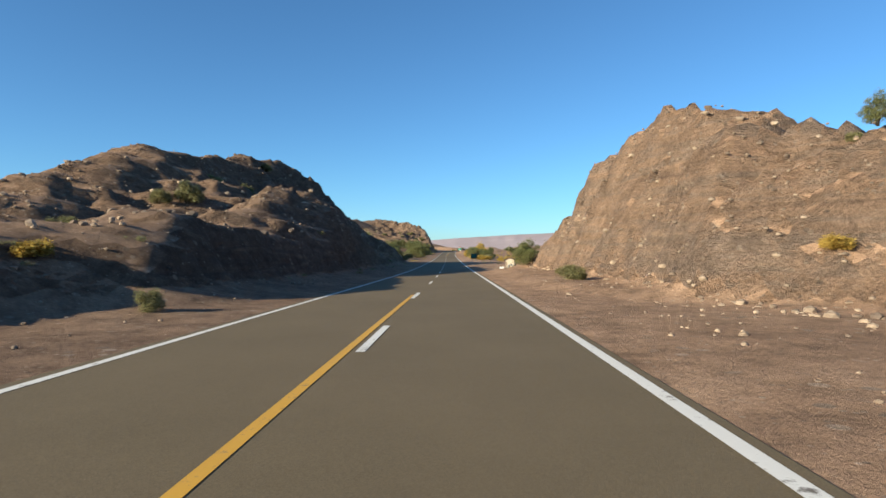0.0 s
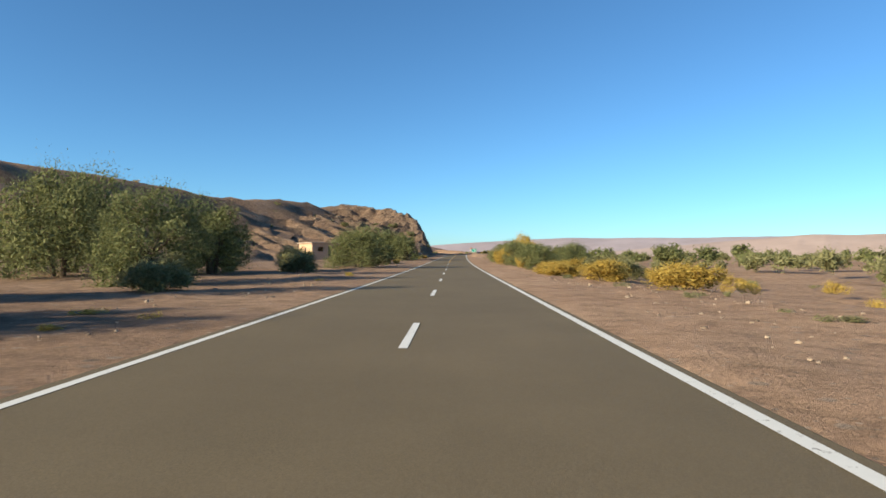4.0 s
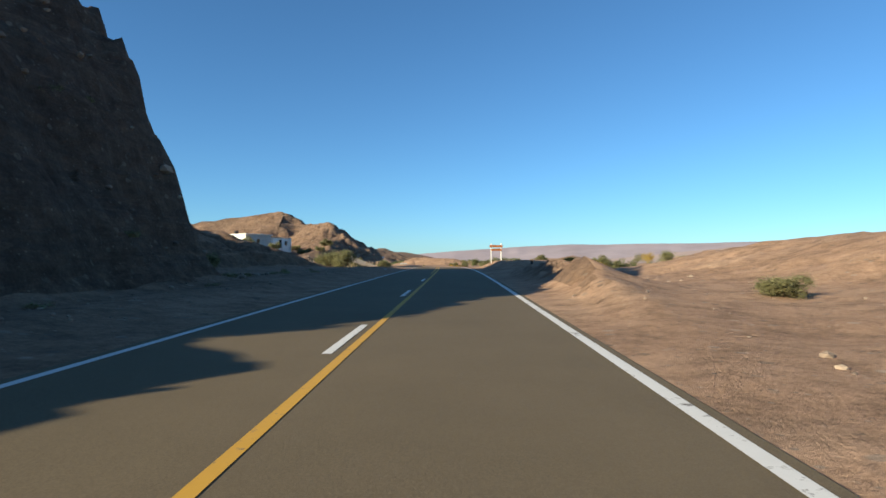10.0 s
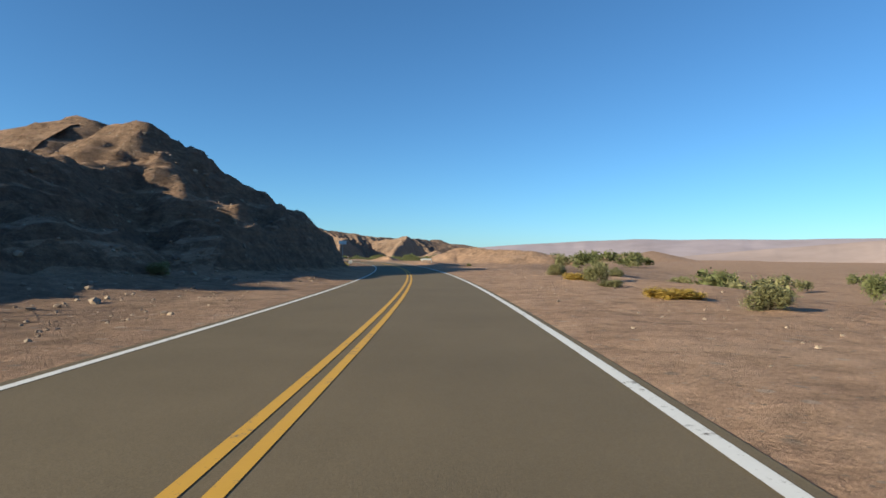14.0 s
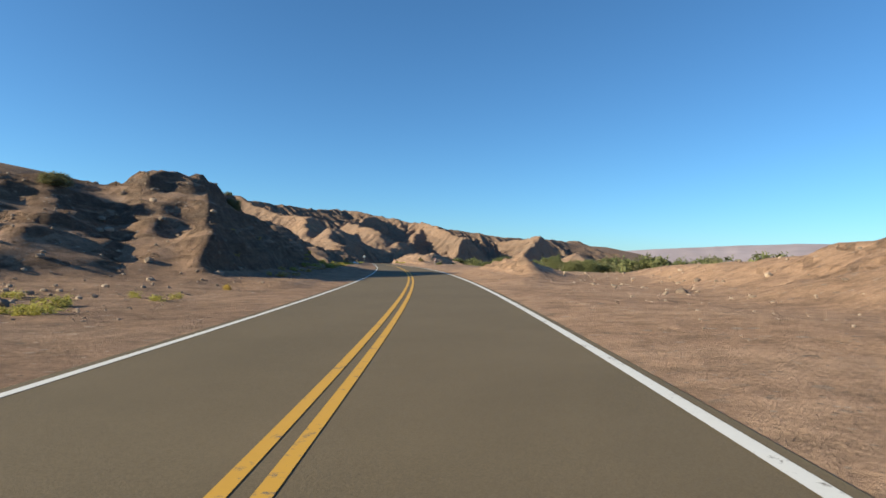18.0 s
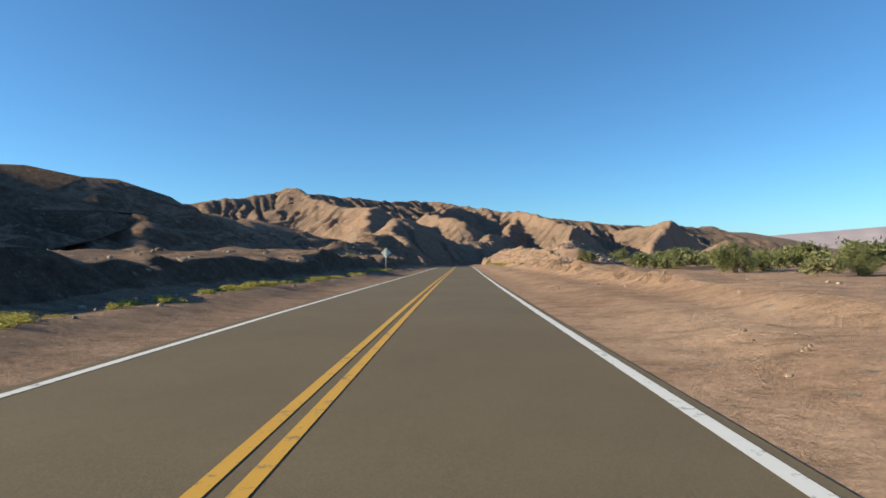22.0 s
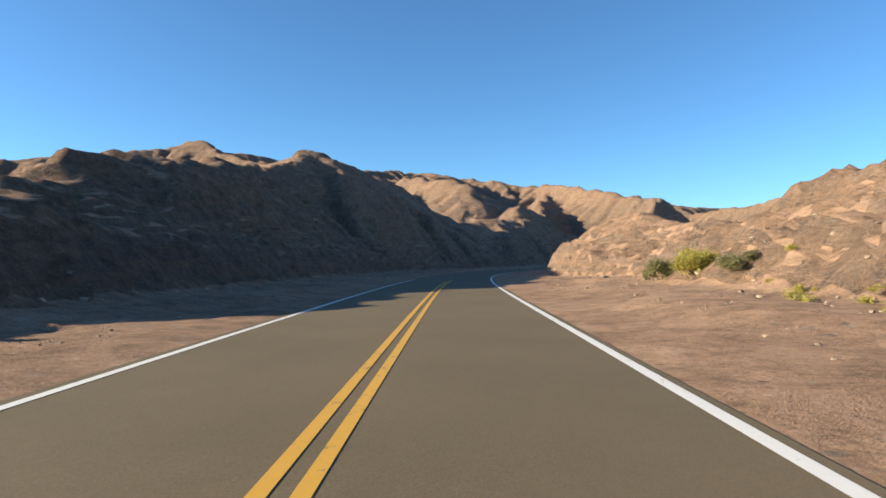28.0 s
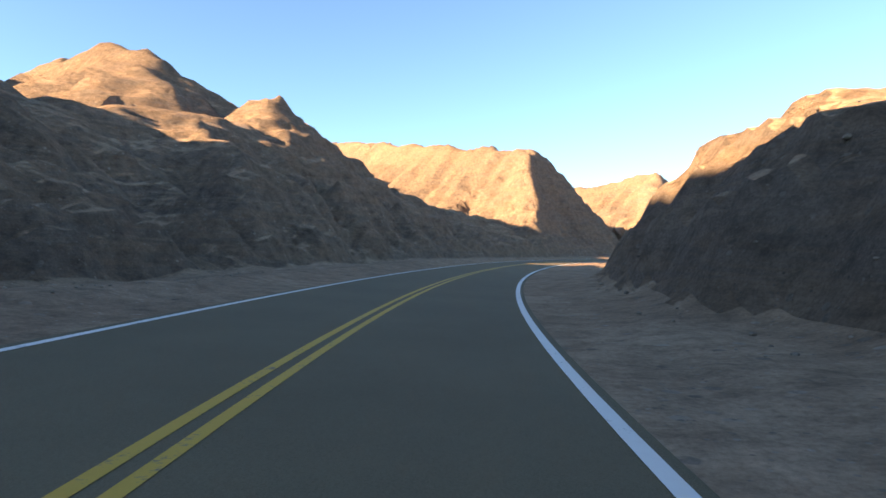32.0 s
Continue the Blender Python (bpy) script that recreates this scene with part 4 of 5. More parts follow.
# colour, way along the road, offset, height, width
for note, rows in (
    ("on the first hill's slope", [("o", 15, -6.3, .7, .8), ("y", 16, -10, .6, 1.3), ("o", 37, -25, 1.0, 2.1), ("o", 39, -24, 1.1, 2.2), ("o", 50, -23, 1.4, 2.1),
                                   ("o", 51, -21, 2.3, 2.8), ("o", 66, -25, 1.3, 2.8), ("o", 72, -23.5, 1.8, 2.8), ("y", 85, -18.6, 1.9, 2.3), ("o", 92, -27, 1.5, 2.2)]),
    ("on the cut hill beside the road", [("o", 32, 7.6, 1.0, 2.0), ("y", 19, 13.2, .6, 1.5), ("g", 22, 16.5, 1.2, 1.3), ("o", 24, 17, .5, .8), ("g", 68, 9.6, 3.0, 3.6)]),
    # the 8 m trees at 172 and 181 are added to shade the verge
    ("at the foot of the first hill", [("g", 126, -15, 5, 6), ("g", 138, -22, 7.5, 8), ("g", 150, -20.7, 7.6, 7), ("g", 165, -15, 5.4, 6), ("o", 158, -11, 2, 3), ("o", 144, -12, 2.2, 3), ("g", 172, -24, 8, 8.5), ("g", 181, -29, 8, 9), ("g", 176, -16, 5.6, 6.5), ("g", 186, -20, 5.0, 6), ("o", 190, -14, 2.6, 4.5), ("o", 182, -11.5, 2.0, 3.5)]),
    ("on the verge by the ochre house", [("g", 199, -9.4, 5.0, 7.2), ("g", 208, -10.5, 3.4, 5), ("o", 206, -9, 1.6, 2.4), ("o", 221, -9.5, 1.8, 3.2), ("o", 226, -11, 2.0, 3.4), ("y", 228, -8.2, .8, 1.3),
                                              ("o", 215, -14, 2.2, 3), ("g", 258, -14, 6.8, 8), ("g", 256, -9.2, 6.0, 6.2), ("o", 261, -10.6, 5.0, 5.0), ("g", 267, -13.5, 5.2, 6), ("g", 284, -24, 5, 6),
                                              ("g", 272, -26, 4.6, 5), ("o", 252, -9.6, 1.2, 2)]),
    ("on the verge above the river", [("y", 160, 10.5, 1.4, 3.4), ("y", 170, 9.6, 1.5, 3.6), ("o", 174, 12, 1.6, 2.6), ("y", 180, 9, 1.0, 2.2), ("y", 184, 8.6, 1.2, 1.9),
                                            ("g", 214, 9.6, 3.5, 5.8), ("g", 206, 8.6, 1.4, 1.7), ("y", 199, 8.2, 1.4, 2.1), ("y", 222, 8.4, 2.9, 4.2), ("o", 223, 11, 1.3, 1.6),
                                            ("y", 240, 13.5, 4.8, 5), ("g", 249, 10.4, 3.3, 4), ("g", 229, 11.4, 3.6, 4.8), ("g", 192, 8.9, 2.8, 3.9), ("y", 181, 8.3, 1.3, 3.2), ("y", 186, 10, 1.5, 3.6), ("y", 176, 8.2, 1.2, 3.0), ("y", 191, 12, 1.6, 3.2),
                                            ("g", 197, 13, 3.1, 4.4), ("g", 205, 14, 3.4, 5.2), ("o", 184, 13, 1.9, 4.2), ("g", 240, 8.8, 2.3, 4.2), ("o", 245, 8.4, 1.6, 3.0), ("g", 222, 13, 3.8, 5.4)]),
    ("in the thicket beside the road", [("g", 236, 10.5, 4.2, 4.2), ("y", 252, 14, 6, 5), ("g", 262, 11, 4.0, 6), ("g", 269, 13.5, 4.0, 5), ("o", 257, 9.3, .9, 1.3), ("o", 276, 10.8, 1.4, 2.2),
                                          ("o", 285, 9.6, 2.1, 3.0), ("y", 289, 9.4, .9, .9), ("y", 281, 10.2, 1.0, 2.0), ("o", 308, 11, .9, 2.2), ("y", 300, 12, 1.0, 2.4), ("g", 288, 16, 3.2, 5)]),
    ("beside the spur's foot", [("y", 281, -6.8, .9, 1.6), ("o", 280, -7.6, .9, 1.3), ("y", 268, -7.6, .8, 1.6), ("o", 271, -8.4, 1.2, 2), ("o", 302, -9.1, 1.2, 2.2), ("y", 306, -25, 1.4, 2.5),
                                ("g", 300, -19, 5.0, 5.2), ("g", 307, -15.5, 5.4, 6.4), ("g", 312, -17, 4.4, 5), ("g", 294, -22, 4.6, 5.4), ("o", 320, -34, 1.6, 3.6), ("o", 339, -18.5, 1.3, 2.1)]),
    ("on the rocky spur", [("o", 340, -14.3, 1.1, 1.4), ("o", 342, -9.8, 1.4, 1.8), ("o", 347, -16.2, 2.4, 3.3), ("o", 349, -28.5, 1.4, 2.4), ("o", 354, -23, 2.5, 4.2), ("o", 333, -26, 1.3, 2.2),
                           ("o", 358, -34, 1.6, 3), ("o", 372, -13.8, 1.6, 2.2)]),
    ("round the sign on the bench", [("o", 324, 10.6, 1.0, 1.6), ("o", 337, 10.2, .8, 1.5), ("y", 331, 12.6, .9, 2), ("y", 318, 12, .9, 2.6), ("g", 327, 17, 2.6, 3.8), ("y", 320, 14.5, 1.0, 2.6),
                                     ("o", 354, 11, .8, 1.7), ("y", 372, 9.8, 1.2, 2.4), ("g", 340, 23, 3, 4), ("o", 346, 20, 1.8, 4)]),
    ("beyond the painted plank sign", [("y", 392, 12, 1.3, 3.2), ("o", 396, 16, 1.7, 2.6), ("y", 403, 14, 1.2, 3.6), ("o", 411, 12.5, 1.1, 1.6), ("o", 420, 14, 1.4, 3), ("o", 427, 16, 1.5, 3), ("o", 404, 20, 2.2, 3.4)]),
    ("below the white house", [("o", 421, -13.5, 3.0, 4.0), ("o", 430, -17, 3.2, 4.6), ("o", 469, -39, 4.0, 4.2), ("o", 475, -34.5, 3.2, 3.2), ("o", 444, -9.4, 1.6, 2.3), ("o", 462, -10.2, 1.7, 2.2), ("o", 467, -9.6, 1.9, 2.8), ("o", 471, -16, 2.9, 3.6),
                               ("o", 475, -14, 1.6, 2.6), ("o", 489, -24, 2.2, 3.8), ("o", 496, -30, 2.2, 4.4), ("o", 481, -25, 1.6, 2.6), ("o", 512, -34, 1.8, 4), ("o", 500, -12, .8, 1.2)]),
    ("on the sandy bench", [("o", 487, 10.4, .9, 1.5), ("y", 491, 9.4, .5, 2.2), ("o", 500, 10, .5, 1.4), ("o", 504, 10.4, 1.3, 1.6), ("y", 506, 9.9, .6, 2.0), ("o", 514, 15, .9, 1.3), ("o", 518, 11.6, 1.2, 1.8), ("o", 568, 11.8, .7, .9)]),
    ("along the dry wash", [("y", 577, -19, 1.4, 2.2), ("y", 582, -17, 1.1, 2), ("o", 573, -9.6, .7, 1.3), ("o", 583, -11, .8, 1.8), ("o", 592, -13, 1, 2), ("o", 606, -22, 1.8, 3),
                                         ("o", 632, -37, 2.2, 3.2), ("o", 635, -26, 2.0, 3.3), ("o", 646, -24, 1.2, 2.4), ("o", 662, -16.6, 1.3, 2.1), ("o", 664, -17.6, .9, 1.3), ("o", 810, -12, 1.1, 1.5)]),
    ("on the river flat", [("g", 740, 42, 4.2, 5), ("g", 752, 50, 4.6, 6), ("g", 764, 46, 4, 5), ("g", 776, 49, 5.4, 4.6), ("g", 781, 39, 3.6, 5), ("g", 792, 54, 6.2, 5.2), ("g", 796, 66, 5.3, 6),
                           ("g", 823, 56, 4.5, 6), ("g", 852, 52, 6.6, 8), ("g", 858, 60, 4, 5), ("o", 782, 10.5, 1.2, 1.6), ("o", 728, 9.6, .8, 1.6), ("o", 745, 15, .8, 1.4), ("o", 760, 20, .8, 1.6)]),
    ("in the canyon", [("o", 939, -10, 1.2, 1.2), ("w", 941, -8.2, .5, 1), ("o", 963, 12.6, 1.0, 2.0), ("w", 969, 13, 1.5, 2.6), ("o", 973, 12.8, 1.4, 2.8), ("o", 977, -24, 1.4, 2.6), ("o", 1027, -27, 1.0, 1.2),
                       ("o", 1042, 10.2, .8, 1.6), ("o", 1052, 10.6, 1.3, 2.4), ("o", 1086, 17.5, 1.6, 2.4)]),
):
    sp, up = np.array([r[1] for r in rows], float), np.array([r[2] for r in rows], float)
    xs, ys = road_xy(sp, up)
    for row, *spot in zip(rows, xs, ys, ground_z(xs, ys, sp, up)):
        plant(row[0], spot, row[3], row[4], note)

# the green strip along the river, too far and thick to count
def woods(name, label, count, place, seed, high=(2.2, 5.5), colours="goo", leaves=560, leaf=0.042, sink=0.1):
    rng = np.random.default_rng(seed)
    for c in sorted(set(colours)):
        vs, fs, n = [], [], 0
        spots = np.array([place(rng) for k in range(count * colours.count(c) // len(colours))]).reshape(-1, 2)
        xs, ys = road_xy(spots[:, 0], spots[:, 1])
        zs = ground_z(xs, ys, spots[:, 0], spots[:, 1])
        for x, y, z in zip(xs, ys, zs):
            h = rng.uniform(*high) * (0.75 if c != "g" else 1)
            w = h * rng.uniform(0.9, 1.5)
            lobes = [(rng.normal() * 0.22, rng.normal() * 0.22, 0.35 + 0.35 * rng.random(), 0.26, 0.26, 0.28) for _ in range(5)]
            v, f = leaf_cloud(rng, lobes, leaves, leaf)
            vs.append(v * [w, w, h] + [x, y, z - sink])
            fs.append(f + n)
            n += len(v)
        if vs:
            tagged(new(name, mesh_from(name, vs, fs, LEAF[c], False)), label, "woods", kind="stuff")


woods("river_woods", "belt of green trees along the river bed", 280, lambda r: (r.uniform(90, 585), 30 + 95 * r.random() ** 1.3), 3)
woods("river_woods", "belt of green poplars and willows on the river flat", 170, lambda r: (r.uniform(640, 960), 44 + 70 * r.random() ** 1.2), 4, (3, 6.5), "ggo")
woods("verge_scrub", "dry yellow scrub between verge and river", 150, lambda r: (r.uniform(140, 345), r.uniform(10.5, 34)), 5, (0.7, 1.9), "yyo", 1300, 0.02)
woods("verge_scrub", "low scrub at the edge of the bench", 60, lambda r: (r.uniform(380, 470), r.uniform(14, 34)), 6, (0.8, 1.8), "yoo", 1200, 0.02)
woods("slope_scrub", "sparse olive scrub on the rocky slopes", 70, lambda r: (r.uniform(200, 350), -r.uniform(38, 80)), 8, (0.9, 1.9), "ooy", sink=0.75)


def verge_growth(name, label, colour, runs, seed):
    """Low growth that nobody could count, in a strip along the road."""
    rng = np.random.default_rng(seed)
    vs, fs, n = [], [], 0
    for s0, s1, u0, u1, count, high in runs:
        sp, up = rng.uniform(s0, s1, count), rng.uniform(u0, u1, count)
        xs, ys = road_xy(sp, up)
        zs = ground_z(xs, ys, sp, up)
        for x, y, z in zip(xs, ys, zs):
            h, w = high * rng.uniform(0.5, 1.2), high * rng.uniform(1.2, 2.6)
            lobes = [(rng.normal() * 0.25, rng.normal() * 0.25, 0.3, 0.25, 0.25, 0.4) for _ in range(4)]
            v, f = leaf_cloud(rng, lobes, 420, 0.035)
            vs.append(v * [w, w, h] + [x, y, z - 0.03])
            fs.append(f + n)
            n += len(v)
    tagged(new(name, mesh_from(name, vs, fs, LEAF[colour], False)), label, "grass", kind="stuff")


verge_growth("verge_grass", "lime-yellow low growth along the road's edge", "w",
             [(560, 625, -13, -7.6, 110, .4), (655, 690, -11, -8, 26, .45), (676, 745, -10.5, -7.8, 90, .45), (742, 805, -7.6, -6.4, 130, .3), (849, 942, 8.6, 10.2, 170, .5), (936, 962, 10, 14, 40, .4), (930, 950, -9, -7, 12, .3)], 11)
verge_growth("verge_grass", "dry straw-coloured tufts along the road's edge", "y", [(560, 760, -12, -7.4, 40, .35), (280, 345, -12, -7, 26, .4), (640, 700, -13, -8, 20, .35), (130, 180, -9, -6, 14, .3)], 12)
verge_growth("verge_grass", "sparse olive tufts on the sandy shoulder", "o", [(8, 100, -11, -6, 26, .3), (100, 330, 7.5, 10.5, 50, .3), (300, 420, -12, -7.5, 30, .35), (780, 900, 9, 30, 40, .4)], 13)

# ------------------------------------------------------------ the shrine by the first hill
def facing(s, turn=0.0):
    """Turn of a thing whose front (-y) looks back along the road at s."""
    return heading(s) + turn


x, y, z = ground_at(77.6, 8.6)
shrine = thing("roadside_shrine", "small pale concrete roadside shrine with a dark bowed roof", "shrine", (x, y, z), facing(78, -12))
box_part("front_wall", (0.12, -0.35, 0.46), (0.86, 0.09, 0.98), M_CONCRETE, shrine, wear=0.012)
box_part("back_wall", (0.0, 0.42, 0.45), (1.1, 0.09, 0.95), M_CONCRETE, shrine, wear=0.012)
box_part("side_wall", (0.52, 0.03, 0.45), (0.09, 0.7, 0.95), M_CONCRETE, shrine, wear=0.012)
box_part("side_wall", (-0.52, 0.2, 0.38), (0.09, 0.45, 0.82), M_CONCRETE, shrine, wear=0.012)
box_part("floor_slab", (0, 0.03, 0.01), (1.2, 1.0, 0.08), M_CONCRETE, shrine)
# a bowed sheet roof, thin, with its ribs following the bow
ROOF_BOW = [(-0.74 + 1.48 * k / 16, 1.0 + 0.36 * (1 - ((-0.74 + 1.48 * k / 16) / 0.74) ** 2)) for k in range(17)]
bm = bmesh.new()
rows = [[bm.verts.new((rx, ry, rz + lift)) for rx, rz in ROOF_BOW] for ry, lift in ((-0.5, 0.0), (0.58, 0.0), (0.58, 0.05), (-0.5, 0.05))]
for j in range(4):
    for k in range(16):
        bm.faces.new((rows[j][k], rows[j][k + 1], rows[(j + 1) % 4][k + 1], rows[(j + 1) % 4][k]))
for k in (0, 16):
    bm.faces.new([rows[j][k] for j in range(4)])
bmesh.ops.recalc_face_normals(bm, faces=bm.faces[:])
roof = part("roof", bm, M_ROOF_RUST, shrine, "dark rusty bowed sheet roof")
for k in range(1, 16, 2):
    rx, rz = ROOF_BOW[k]
    rod_part("roof_rib", (rx, -0.5, rz + 0.05), (rx, 0.58, rz + 0.05), 0.018, M_ROOF_RUST, roof, sides=6)
for side, ry in (("front_gable", -0.35), ("back_gable", 0.42)):
    bm = bmesh.new()
    inner = [(rx, rz) for rx, rz in ROOF_BOW if abs(rx) < 0.58]
    ring = [[bm.verts.new((rx, ry + dy, rz)) for rx, rz in inner] + [bm.verts.new((inner[-1][0], ry + dy, 0.93)), bm.verts.new((inner[0][0], ry + dy, 0.93))] for dy in (-0.04, 0.04)]
    bm.faces.new(ring[0])
    bm.faces.new(ring[1][::-1])
    for k in range(len(ring[0])):
        q = (k + 1) % len(ring[0])
        bm.faces.new((ring[0][k], ring[1][k], ring[1][q], ring[0][q]))
    bmesh.ops.recalc_face_normals(bm, faces=bm.faces[:])
    part(side, bm, M_CONCRETE, shrine)


def tyre(place, turn, tilt, label):
    root = thing("tyre", label, "tyre", place, turn, "painted tyres at the shrine")
    bm = bmesh.new()
    rings, around, prev = 28, 12, None
    verts = []
    for i in range(rings):
        a = 2 * math.pi * i / rings
        row = []
        for j in range(around):
            b = 2 * math.pi * j / around
            r = 0.255 + 0.095 * math.cos(b) * (1.0 if math.cos(b) < 0 else 1.05)
            row.append(bm.verts.new((r * math.cos(a), 0.085 * math.sin(b) * (1 + 0.25 * abs(math.cos(b))), 0.35 + r * math.sin(a))))
        verts.append(row)
    for i in range(rings):
        for j in range(around):
            bm.faces.new((verts[i][j], verts[(i + 1) % rings][j], verts[(i + 1) % rings][(j + 1) % around], verts[i][(j + 1) % around]))
    lean = Euler((radians(tilt), 0, 0)).to_matrix()
    bmesh.ops.transform(bm, matrix=lean.to_4x4(), verts=bm.verts[:])
    part("carcass", bm, M_TYRE, root, soft=True)
    for k in range(11):
        a = radians(-70 + k * 30)
        c = lean @ Vector((0.262 * math.cos(a), -0.105, 0.35 + 0.262 * math.sin(a)))
        bm = bmesh.new()
        box(bm, c, (0.11, 0.012, 0.045), (tilt, -math.degrees(a), 0))
        part("painted_bar", bm, M_LETTER, root)
    return root


h = radians(facing(78, -12))
tyre((x + 0.1 * math.cos(h) + 0.52 * math.sin(h), y + 0.1 * math.sin(h) - 0.52 * math.cos(h), z + 0.0), facing(78, -12), -10, "black tyre with white painted bars leaning on the shrine")
tyre((x + 0.72 * math.cos(h) + 0.1 * math.sin(h), y + 0.72 * math.sin(h) - 0.1 * math.cos(h), z + 0.02), facing(78, -85), 8, "black tyre leaning against the shrine's side wall")
for k in range(4):
    bx, by, bz = ground_at(76.9 - 0.25 * k, 7.7 - 0.16 * k)
    b = thing("bottle", "white plastic water bottle beside the shrine", "bottle", (bx, by, bz), k * 40, "bottles at the shrine")
    rod_part("body", (0, 0, 0), (0, 0, 0.24), 0.05, M_LETTER, b)
    rod_part("neck", (0, 0, 0.24), (0, 0, 0.31), 0.035, M_LETTER, b, r2=0.016)


# ------------------------------------------------------------ signs
def board_sign(name, label, s, u, wide, high, low, material, post_mat, turn=0.0, gap=0.6, posts=2, border=True, group="", post_r=0.05):
    x, y, z = ground_at(s, u)
    root = thing(name, label, "sign", (x, y, z), facing(s, turn), group)
    for k in range(posts):
        px = 0 if posts == 1 else (k - 0.5) * wide * gap
        rod_part("post", (px, 0.04, -0.3), (px, 0.04, low + high * 0.9), post_r, post_mat, root, wear=0.008, sides=9)
    panel = box_part("panel", (0, -0.035, low + high / 2), (wide, 0.03, high), material, root, bevel=0.004)
    if border:
        e = 0.03
        for c, size in (((0, -0.053, low + e), (wide - e, 0.006, 0.022)), ((0, -0.053, low + high - e), (wide - e, 0.006, 0.022)),
                        ((-wide / 2 + e, -0.053, low + high / 2), (0.022, 0.006, high - 2 * e)), ((wide / 2 - e, -0.053, low + high / 2), (0.022, 0.006, high - 2 * e))):
            box_part("border", c, size, M_LETTER, panel, bevel=0)
    return root, panel


board_sign("road_sign", "green road sign on two posts, shade put into its colour", 124.6, 5.9, 1.25, 0.95, 0.85, M_SIGN_SHADED, M_POST, gap=0.66, border=False)
info, panel = board_sign("information_sign", "green information sign with white writing on wooden posts", 316, 5.6, 1.36, 1.10, 0.92, M_SIGN, M_WOOD, turn=4, gap=0.64, post_r=0.055)
for text, size, px, pz in (("OFICINA", 0.20, 0.0, 1.80), ("Subsecretaría", 0.19, 0, 1.57), ("del Ambiente", 0.19, 0, 1.35), ("100 m.", 0.18, 0.2, 1.11)):
    letters("writing", text, size, (px, -0.056, pz), M_LETTER, panel)
bm = bmesh.new()
box(bm, (-0.24, -0.055, 1.11), (0.2, 0.006, 0.045))
vs = [bm.verts.new((-0.46, y0, z0)) if k == 0 else bm.verts.new((-0.33, y0, z0)) for y0 in (-0.058, -0.052) for k, z0 in enumerate((1.11, 1.18, 1.04))]
bm.faces.new(vs[:3]), bm.faces.new(vs[3:][::-1])
for a, b in ((0, 1), (1, 2), (2, 0)):
    bm.faces.new((vs[a], vs[b], vs[b + 3], vs[a + 3]))
part("arrow", bm, M_LETTER, panel)
for k in range(26):
    rr = random.Random(k)
    sx, ux = 315.5 + rr.uniform(-1.3, 1.3), 5.6 + rr.uniform(-1.1, 1.4)
    gx, gy, gz = ground_at(sx, ux)
    bm = bmesh.new()
    bmesh.ops.create_icosphere(bm, subdivisions=1, radius=rr.uniform(0.05, 0.14), matrix=Matrix.Diagonal((1.2, 1, 0.7, 1)))
    worn(bm, 0.04, k * 1.7, 9)
    st = part("stone", bm, M_STONE)
    st.location = (gx, gy, gz + 0.02)
    tagged(st, "pale stone heaped round the sign's posts", "stone", "stones round the sign posts")

x, y, z = ground_at(406, 6.5)
planks = thing("plank_sign", "rustic sign of two brown planks on white posts", "sign", (x, y, z), facing(406, 3))
for px in (-0.58, 0.58):
    rod_part("post", (px, 0.06, -0.3), (px, 0.06, 2.0 + (0.06 if px > 0 else 0)), 0.062, M_WHITEWASH, planks, "whitewashed round post", wear=0.01)
for name, c, w, hh in (("plank", (0, -0.03, 1.70), 1.52, 0.27), ("plank", (0.02, -0.03, 1.28), 1.26, 0.24)):
    box_part(name, c, (w, 0.07, hh), M_PLANK, planks, "rough-edged reddish brown plank", wear=0.03)

sign, panel = board_sign("marker_sign", "small dark sign on a single thin post", 385, 7.6, 0.2, 0.3, 0.62, M_BLACK, M_WOOD, posts=1, border=False, post_r=0.03)
sign, panel = board_sign("white_sign", "white sign board on a single post at the cut's foot", 541, -7.2, 0.85, 0.42, 1.8, M_LETTER, M_POST, posts=1, border=False, post_r=0.04)

x, y, z = ground_at(797.5, -6.15)
diamond = thing("warning_sign", "pale diamond warning sign seen from behind on its post", "sign", (x, y, z), facing(797))
rod_part("post", (0, -0.03, -0.3), (0, -0.03, 2.25), 0.038, M_POST, diamond)
bm = bmesh.new()
box(bm, (0, 0.03, 1.86), (0.72, 0.02, 0.72), (0, 45, 0))
plate = part("plate", bm, M_PALE, diamond, "pale diamond-shaped metal plate", bevel=0.004)
box_part("bracket", (0, -0.005, 2.05), (0.3, 0.03, 0.05), M_POST, plate)
box_part("bracket", (0, -0.005, 1.66), (0.3, 0.03, 0.05), M_POST, plate)

x, y, z = ground_at(724, 8.3)
marker = thing("hazard_marker", "red and white striped hazard marker on a post", "sign", (x, y, z), facing(724))
rod_part("post", (0, 0.03, -0.2), (0, 0.03, 1.3), 0.04, M_POST, marker)
plate = box_part("plate", (0, -0.02, 1.08), (0.3, 0.025, 0.6), M_LETTER, marker, bevel=0.004)
for k in range(4):
    box_part("stripe", (0, -0.036, 0.86 + k * 0.147), (0.29, 0.006, 0.065), M_RED, plate, bevel=0, turn=(0, 12, 0))

